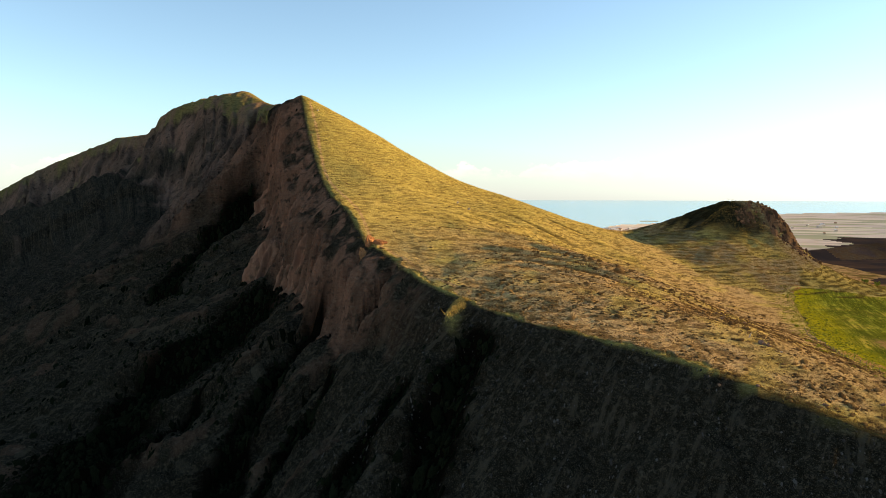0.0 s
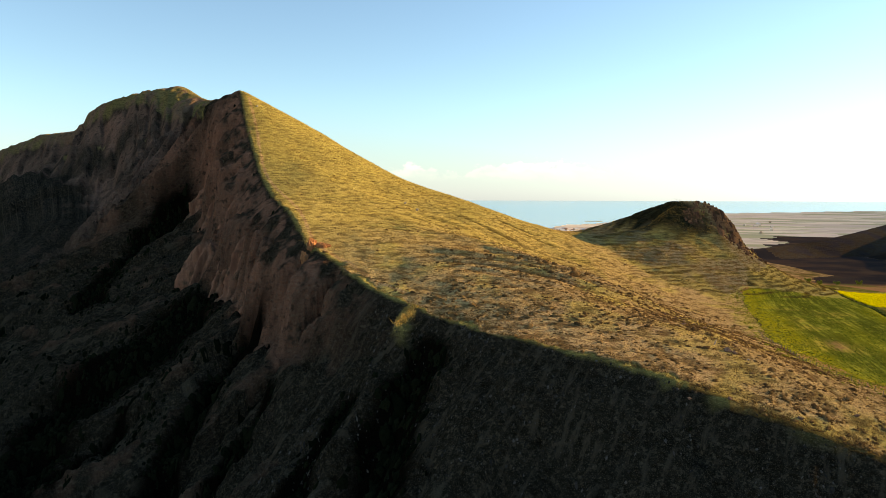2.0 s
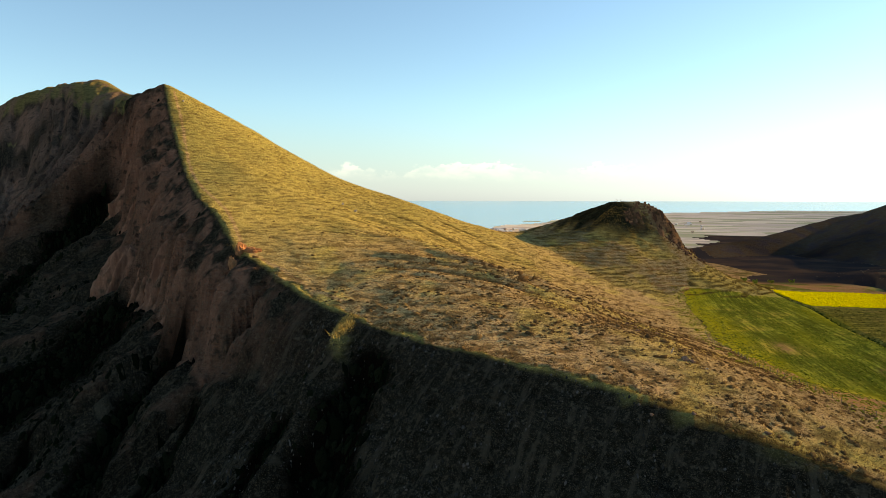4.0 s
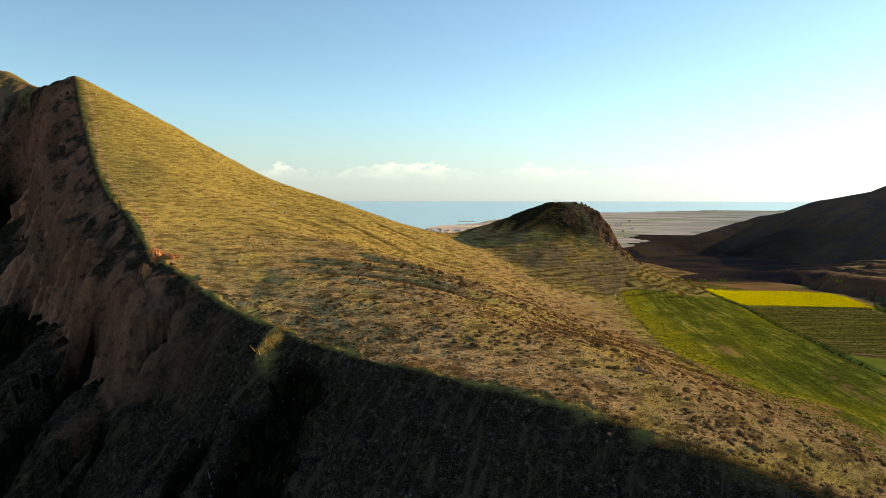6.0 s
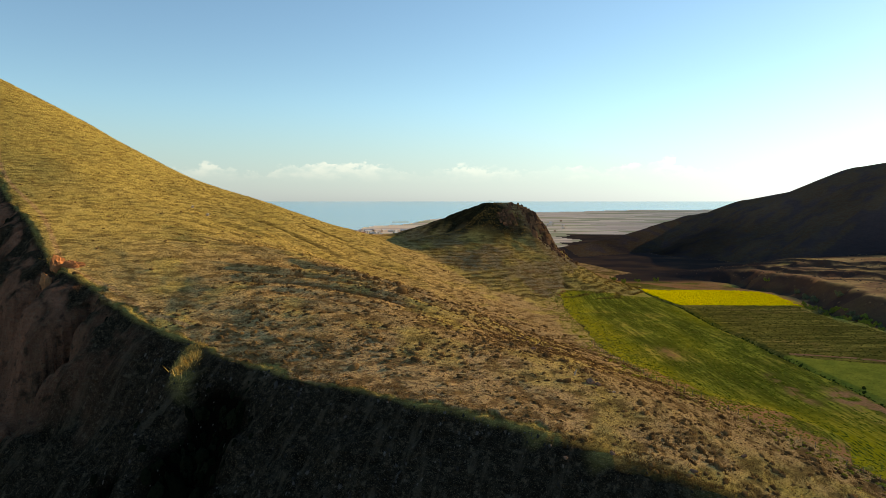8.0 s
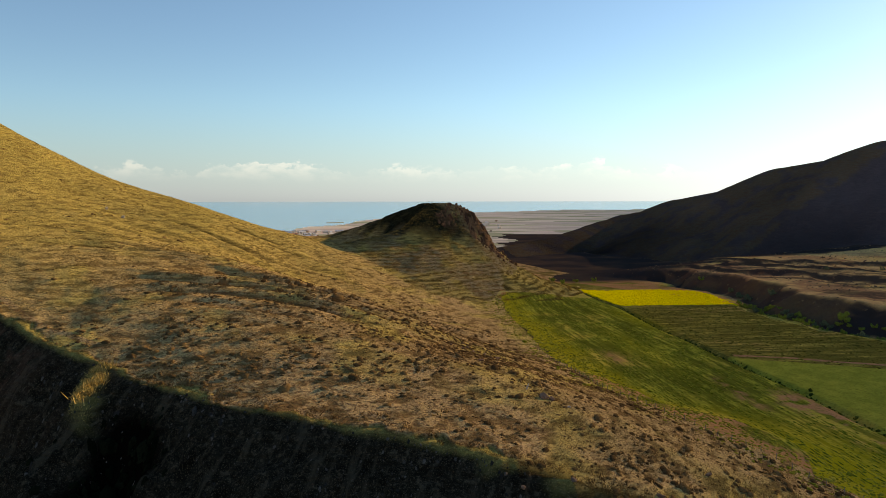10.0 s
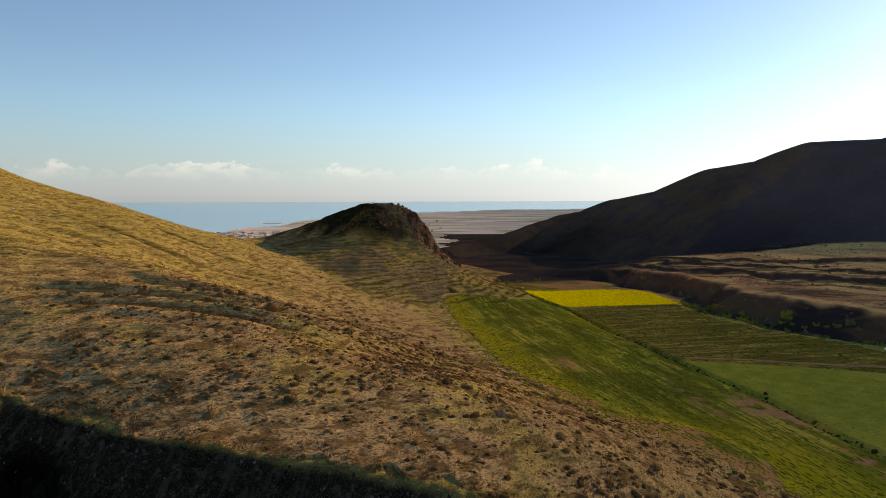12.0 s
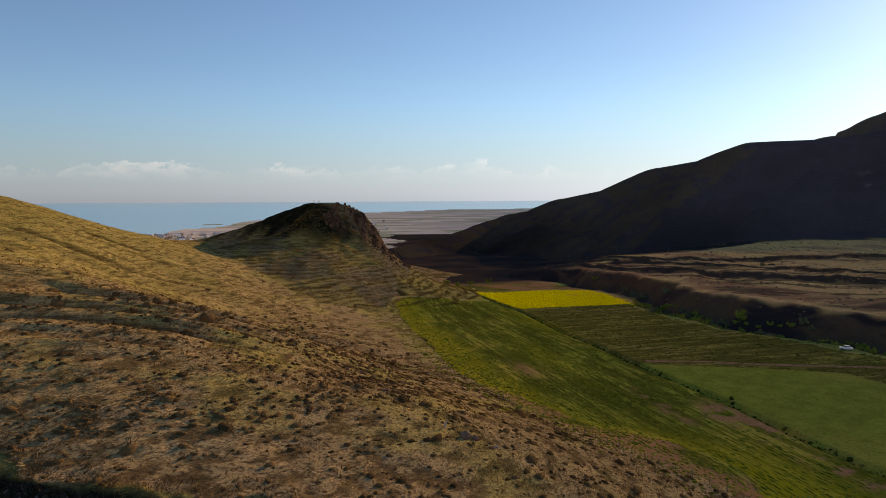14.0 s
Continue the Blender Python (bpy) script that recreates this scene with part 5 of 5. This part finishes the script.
ok = (xs > foot_x(ys) + 6) & (xs < ditch_x(ys) - 2) & (ys < 402 - 0.25 * (xs - 212)) & (ys > 120) & (rng.uniform(0, 1, len(xs)) > 1.2 * bald(xs, ys))
ok &= rng.uniform(0, 1, len(xs)) < 0.25 + 0.75 * step(-0.5, 0.4, fbm((xs * 0.92 - ys * 0.39) / 6, (xs * 0.39 + ys * 0.92) / 40, 93, 3))
xs, ys = xs[ok], ys[ok]
n = len(xs)
clumps("crop_plants", xs, ys, rng.uniform(1.0, 3.2, n), rng.uniform(0.3, 0.55, n), rng.uniform(0.07, 0.17, n), np.full(n, radians(68.0)) + rng.normal(0, 0.03, n), CROPG, "young green crop plants in long drill rows", "crop", 4, 0.1, 90, 0.3)

# heath and stones on the terraces
HEATH = island_material("heath", (0.085, 0.06, 0.046), (0.22, 0.145, 0.08))
rng, xs, ys, z, q = scatter(45000, 285, 640, 130, 520, 87)
u = xs - stream_x(ys)
ok = (u > 8) & ~q["ismount"] & (rng.uniform(0, 1, len(xs)) < 0.02 + 0.25 * step(-0.2, 0.6, fbm(u / 14, ys / 60, 92, 4)) * (1 - 0.5 * step(90, 160, u)))
xs, ys = xs[ok], ys[ok]
n = len(xs)
size = rng.gamma(2.0, 0.2, n) + 0.22
clumps("heath_bushes", xs, ys, size * rng.uniform(1.0, 2.0, n), size, size * rng.uniform(0.3, 0.55, n), radians(90.0) + rng.normal(0, 0.4, n), HEATH, "low dark heath bushes over the dry terraces", "shrubs", 5, 0.15, 88, 0.4)

# rocks of the crag on the rocky hill
rng, xs, ys, z, q = scatter(5200, 180, 290, 440, 520, 91)
ok = q["isknob"] & (q["crag"] > 0.25) & (rng.uniform(0, 1, len(xs)) < 0.55)
xs, ys = xs[ok], ys[ok]
n = len(xs)
size = rng.gamma(2.0, 0.42, n) + 0.35
crags = clumps("crag_rocks", xs, ys, size * 1.2, size * 0.9, size * rng.uniform(0.4, 0.8, n), rng.uniform(0, 6.3, n), CRAG, "jagged brown rocks of the crag on the hilltop", "rock", 5, 0.3, 92, 0.5)
crags.data.polygons.foreach_set("use_smooth", np.zeros(len(crags.data.polygons), bool))


# ---- dirt track between the fields ----
def ribbon(name, line, width, mat, label, category, lift=0.05):
    pts = []
    for (x0, y0), (x1, y1) in zip(line, line[1:]):
        n = max(1, int(math.hypot(x1 - x0, y1 - y0) / 1.5))
        pts += [(x0 + (x1 - x0) * k / n, y0 + (y1 - y0) * k / n) for k in range(n)]
    pts.append(line[-1])
    bm = bmesh.new()
    rows = []
    for k, (x, y) in enumerate(pts):
        a, b = pts[max(0, k - 1)], pts[min(len(pts) - 1, k + 1)]
        d = Vector((b[0] - a[0], b[1] - a[1])).normalized()
        w = width * (1 + 0.25 * noise.noise(Vector((k * 0.2, 0, 0))))
        row = []
        for u in (-0.5, -0.25, 0.0, 0.25, 0.5):
            px, py = x - d.y * w * u, y + d.x * w * u
            row.append(bm.verts.new((px, py, height(px, py) + lift + (0.04 if u == 0 else 0) - (0.12 if abs(u) == 0.5 else 0))))
        rows.append(row)
    for u, v in zip(rows, rows[1:]):
        for k in range(4):
            bm.faces.new((u[k], u[k + 1], v[k + 1], v[k]))
    ob = part(name, bm, mat, None, label, True)
    return tagged(ob, label, category, kind="structure")


DIRT = plain_material_of("track_dirt", (0.42, 0.20, 0.10), 0.95, 0, 0.5, 0.65)
ribbon("dirt_track", [(204, 233), (218, 222), (227, 211), (240, 198), (258, 181), (270, 168)], 3.0, DIRT, "reddish dirt track between meadow and fallow field", "track", 0.08)
ribbon("farm_track", [(196, 384), (212, 402), (232, 402), (255, 398), (282, 418), (306, 452)], 2.2, plain_material_of("dry_track", (0.40, 0.31, 0.11), 0.95, 0, 0.5, 0.8), "pale grassy track round the head of the field", "track", 0.08)


# ---- white car beside the stream ----
def prism(profile, y0, y1, inset=0.0):
    """A side profile of (x, z) drawn out across the width, its upper part drawn in."""
    bm = bmesh.new()
    top = max(z for _, z in profile)
    low = min(z for _, z in profile)
    rows = []
    for y, sgn in ((y0, 1), (y1, -1)):
        rows.append([bm.verts.new((x, y + sgn * inset * max(0, (z - low) / (top - low)), z)) for x, z in profile])
    a, b = rows
    bm.faces.new(a)
    bm.faces.new(b[::-1])
    for k in range(len(a)):
        m = (k + 1) % len(a)
        bm.faces.new((a[k], b[k], b[m], a[m]))
    bmesh.ops.bevel(bm, geom=list(bm.edges), offset=0.03, segments=2, affect="EDGES")
    return bm


def make_car(x, y, turn):
    paint = plain_material_of("white_paint", (0.80, 0.80, 0.78), 0.25, 0, 1.0, 0.97)
    glass = plain_material_of("dark_glass", (0.02, 0.025, 0.03), 0.08)
    rubber = plain_material_of("tyre_rubber", (0.02, 0.02, 0.02), 0.9)
    alloy = plain_material_of("wheel_metal", (0.55, 0.55, 0.56), 0.35, 0.9)
    lamp = plain_material_of("lamp_glass", (0.7, 0.68, 0.62), 0.15)
    red = plain_material_of("tail_lamp_red", (0.4, 0.02, 0.02), 0.2)
    car = new("car")
    body = part("body", prism([(-2.1, 0.35), (-2.12, 0.75), (-1.95, 0.92), (-0.9, 0.98), (1.2, 0.98), (1.95, 0.90), (2.12, 0.72), (2.1, 0.35), (1.6, 0.25), (-1.6, 0.25)], -0.86, 0.86, 0.06), paint, car)
    part("cabin", prism([(-1.55, 0.95), (-1.05, 1.42), (0.55, 1.46), (1.25, 0.95)], -0.80, 0.80, 0.14), paint, car, "white roof and pillars")
    for side in (-1, 1):
        bm = prism([(-1.38, 0.99), (-1.0, 1.36), (-0.28, 1.38), (-0.28, 0.99)], -0.02, 0.02)
        bmesh.ops.translate(bm, verts=bm.verts, vec=(0, side * 0.765, 0))
        part("rear_side_window", bm, glass, car)
        bm = prism([(-0.18, 0.99), (-0.18, 1.38), (0.5, 1.40), (1.05, 0.99)], -0.02, 0.02)
        bmesh.ops.translate(bm, verts=bm.verts, vec=(0, side * 0.765, 0))
        part("front_side_window", bm, glass, car)
        bm = prism([(2.02, 0.66), (2.12, 0.66), (2.08, 0.82), (1.98, 0.82)], side * 0.55 - 0.2, side * 0.55 + 0.2)
        part("headlight", bm, lamp, car)
        bm = prism([(-2.13, 0.68), (-2.05, 0.68), (-2.02, 0.86), (-2.10, 0.86)], side * 0.62 - 0.14, side * 0.62 + 0.14)
        part("tail_light", bm, red, car)
    part("windscreen", prism([(0.60, 1.40), (1.22, 0.99), (1.26, 1.01), (0.64, 1.43)], -0.66, 0.66, 0.05), glass, car)
    part("rear_window", prism([(-1.10, 1.38), (-1.52, 1.0), (-1.56, 1.02), (-1.14, 1.41)], -0.64, 0.64, 0.05), glass, car)
    for wx in (-1.3, 1.32):
        for side in (-1, 1):
            bm = bmesh.new()
            bmesh.ops.create_cone(bm, cap_ends=True, segments=20, radius1=0.31, radius2=0.31, depth=0.2, matrix=pose(wx, side * 0.80, 0.31, 90, 0, 0))
            bmesh.ops.bevel(bm, geom=[e for e in bm.edges if len(e.link_faces) == 2 and e.calc_face_angle(0) > 1], offset=0.03, segments=2, affect="EDGES")
            wheel = part("wheel", bm, rubber, car)
            bm = bmesh.new()
            bmesh.ops.create_cone(bm, cap_ends=True, segments=16, radius1=0.2, radius2=0.17, depth=0.05, matrix=pose(wx, side * 0.905, 0.31, -90 * side, 0, 0))
            part("rim", bm, alloy, wheel)
    car.matrix_world = pose(x, y, height(x, y) + 0.05, 0, 0, turn)
    return tagged(car, "small white car parked on grass beside the stream bushes", "car")


make_car(275.5, 200.5, 118)


# ---- wire fence along the foot of the hill ----
def make_fence():
    wood = plain_material_of("grey_post_wood", (0.30, 0.26, 0.21), 0.9, 0, 6.0, 0.6)
    wirem = plain_material_of("fence_wire", (0.25, 0.24, 0.23), 0.5, 0.8)
    fence = tagged(new("fence"), "old wire fence with leaning grey wooden posts", "fence")
    rnd = random.Random(95)
    tops = []
    for k in range(46):
        y = 140 + 3.1 * k
        x = float(foot_x(np.array([y]))[0]) - 2.6
        z = height(x, y)
        bm = bmesh.new()
        bmesh.ops.create_cone(bm, cap_ends=True, segments=7, radius1=0.08, radius2=0.06, depth=1.6)
        for v in bm.verts:
            v.co.x += 0.02 * rnd.uniform(-1, 1)
            v.co.y += 0.02 * rnd.uniform(-1, 1)
        p = part("post", bm, wood, fence)
        p.matrix_world = pose(x, y, z + 0.5, rnd.uniform(-7, 7), rnd.uniform(-7, 7), rnd.uniform(0, 90))
        tops.append(Vector((x, y, z)))
    for up in (0.45, 0.8, 1.15):
        bm = bmesh.new()
        for a, b in zip(tops, tops[1:]):
            p, q = a + Vector((0, 0, up)), b + Vector((0, 0, up))
            mid = (p + q) / 2 - Vector((0, 0, 0.04))
            for u, v in ((p, mid), (mid, q)):
                side = Vector((0.006, 0, 0)), Vector((0, 0, 0.006))
                ring = [[bm.verts.new(c + s) for s in (side[0], side[1], -side[0], -side[1])] for c in (u, v)]
                for i in range(4):
                    bm.faces.new((ring[0][i], ring[0][(i + 1) % 4], ring[1][(i + 1) % 4], ring[1][i]))
        part("wire", bm, wirem, fence)
    return fence


make_fence()


# ---- houses of the village near the shore ----
def make_house(long, wide, tall, wallm, roofm, label):
    house = new("house")
    bm = bmesh.new()
    bmesh.ops.create_cube(bm, size=1.0, matrix=Matrix.Translation((0, 0, tall / 2 - 0.4)) @ Matrix.Diagonal((long, wide, tall + 0.8, 1)))
    part("wall", bm, wallm, house)
    bm = bmesh.new()
    e = 0.5
    ends = [[bm.verts.new((x, y, z)) for y, z in ((-wide / 2 - e, tall), (0, tall + wide * 0.36), (wide / 2 + e, tall), (0, tall + wide * 0.30))] for x in (-long / 2 - e, long / 2 + e)]
    for k in range(4):
        bm.faces.new((ends[0][k], ends[0][(k + 1) % 4], ends[1][(k + 1) % 4], ends[1][k]))
    bm.faces.new(ends[0])
    bm.faces.new(ends[1][::-1])
    part("roof", bm, roofm, house)
    for x in (-long * 0.28, long * 0.28):
        bm = bmesh.new()
        bmesh.ops.create_cube(bm, size=1.0, matrix=Matrix.Translation((x, -wide / 2 - 0.02, tall * 0.5)) @ Matrix.Diagonal((0.9, 0.08, 0.9, 1)))
        part("window", bm, GLASS_FAR, house)
    return tagged(house, label, "house", "village houses")


GLASS_FAR = plain_material_of("window_glass", (0.03, 0.04, 0.05), 0.1)
white_wall, tan_wall = plain_material_of("white_render", (0.62, 0.58, 0.52), 0.9), plain_material_of("tan_render", (0.55, 0.46, 0.36), 0.9)
grey_roof, red_roof = plain_material_of("sheet_roof", (0.55, 0.56, 0.58), 0.5), plain_material_of("tile_roof", (0.34, 0.17, 0.11), 0.9)
models = [make_house(7, 5, 3, white_wall, grey_roof, "white house with a pale metal roof near the shore"),
          make_house(6, 4.5, 2.6, tan_wall, red_roof, "tan house with a red roof near the shore"),
          make_house(12, 6, 3.4, white_wall, grey_roof, "long white building with a pale metal roof near the shore")]
rnd = random.Random(97)
placed = 0
while placed < 110:
    b, far = radians(rnd.choice((rnd.gauss(13.5, 2.0), rnd.uniform(9, 34)))), rnd.uniform(1330, 1640)
    if math.degrees(b) > 20:
        far = rnd.uniform(1500, 2300)
    x, y = far * math.sin(b), far * math.cos(b)
    spot, cover = land(np.array([x]), np.array([y]))
    if cover["ismount"][0] or cover["isfar"][0] or math.degrees(b) > 31:
        continue
    m = pose(x, y, spot[0], 0, 0, rnd.uniform(0, 180))
    if placed < 3:
        models[placed].matrix_world = m
    else:
        copy_thing(rnd.choice(models), m)
    placed += 1
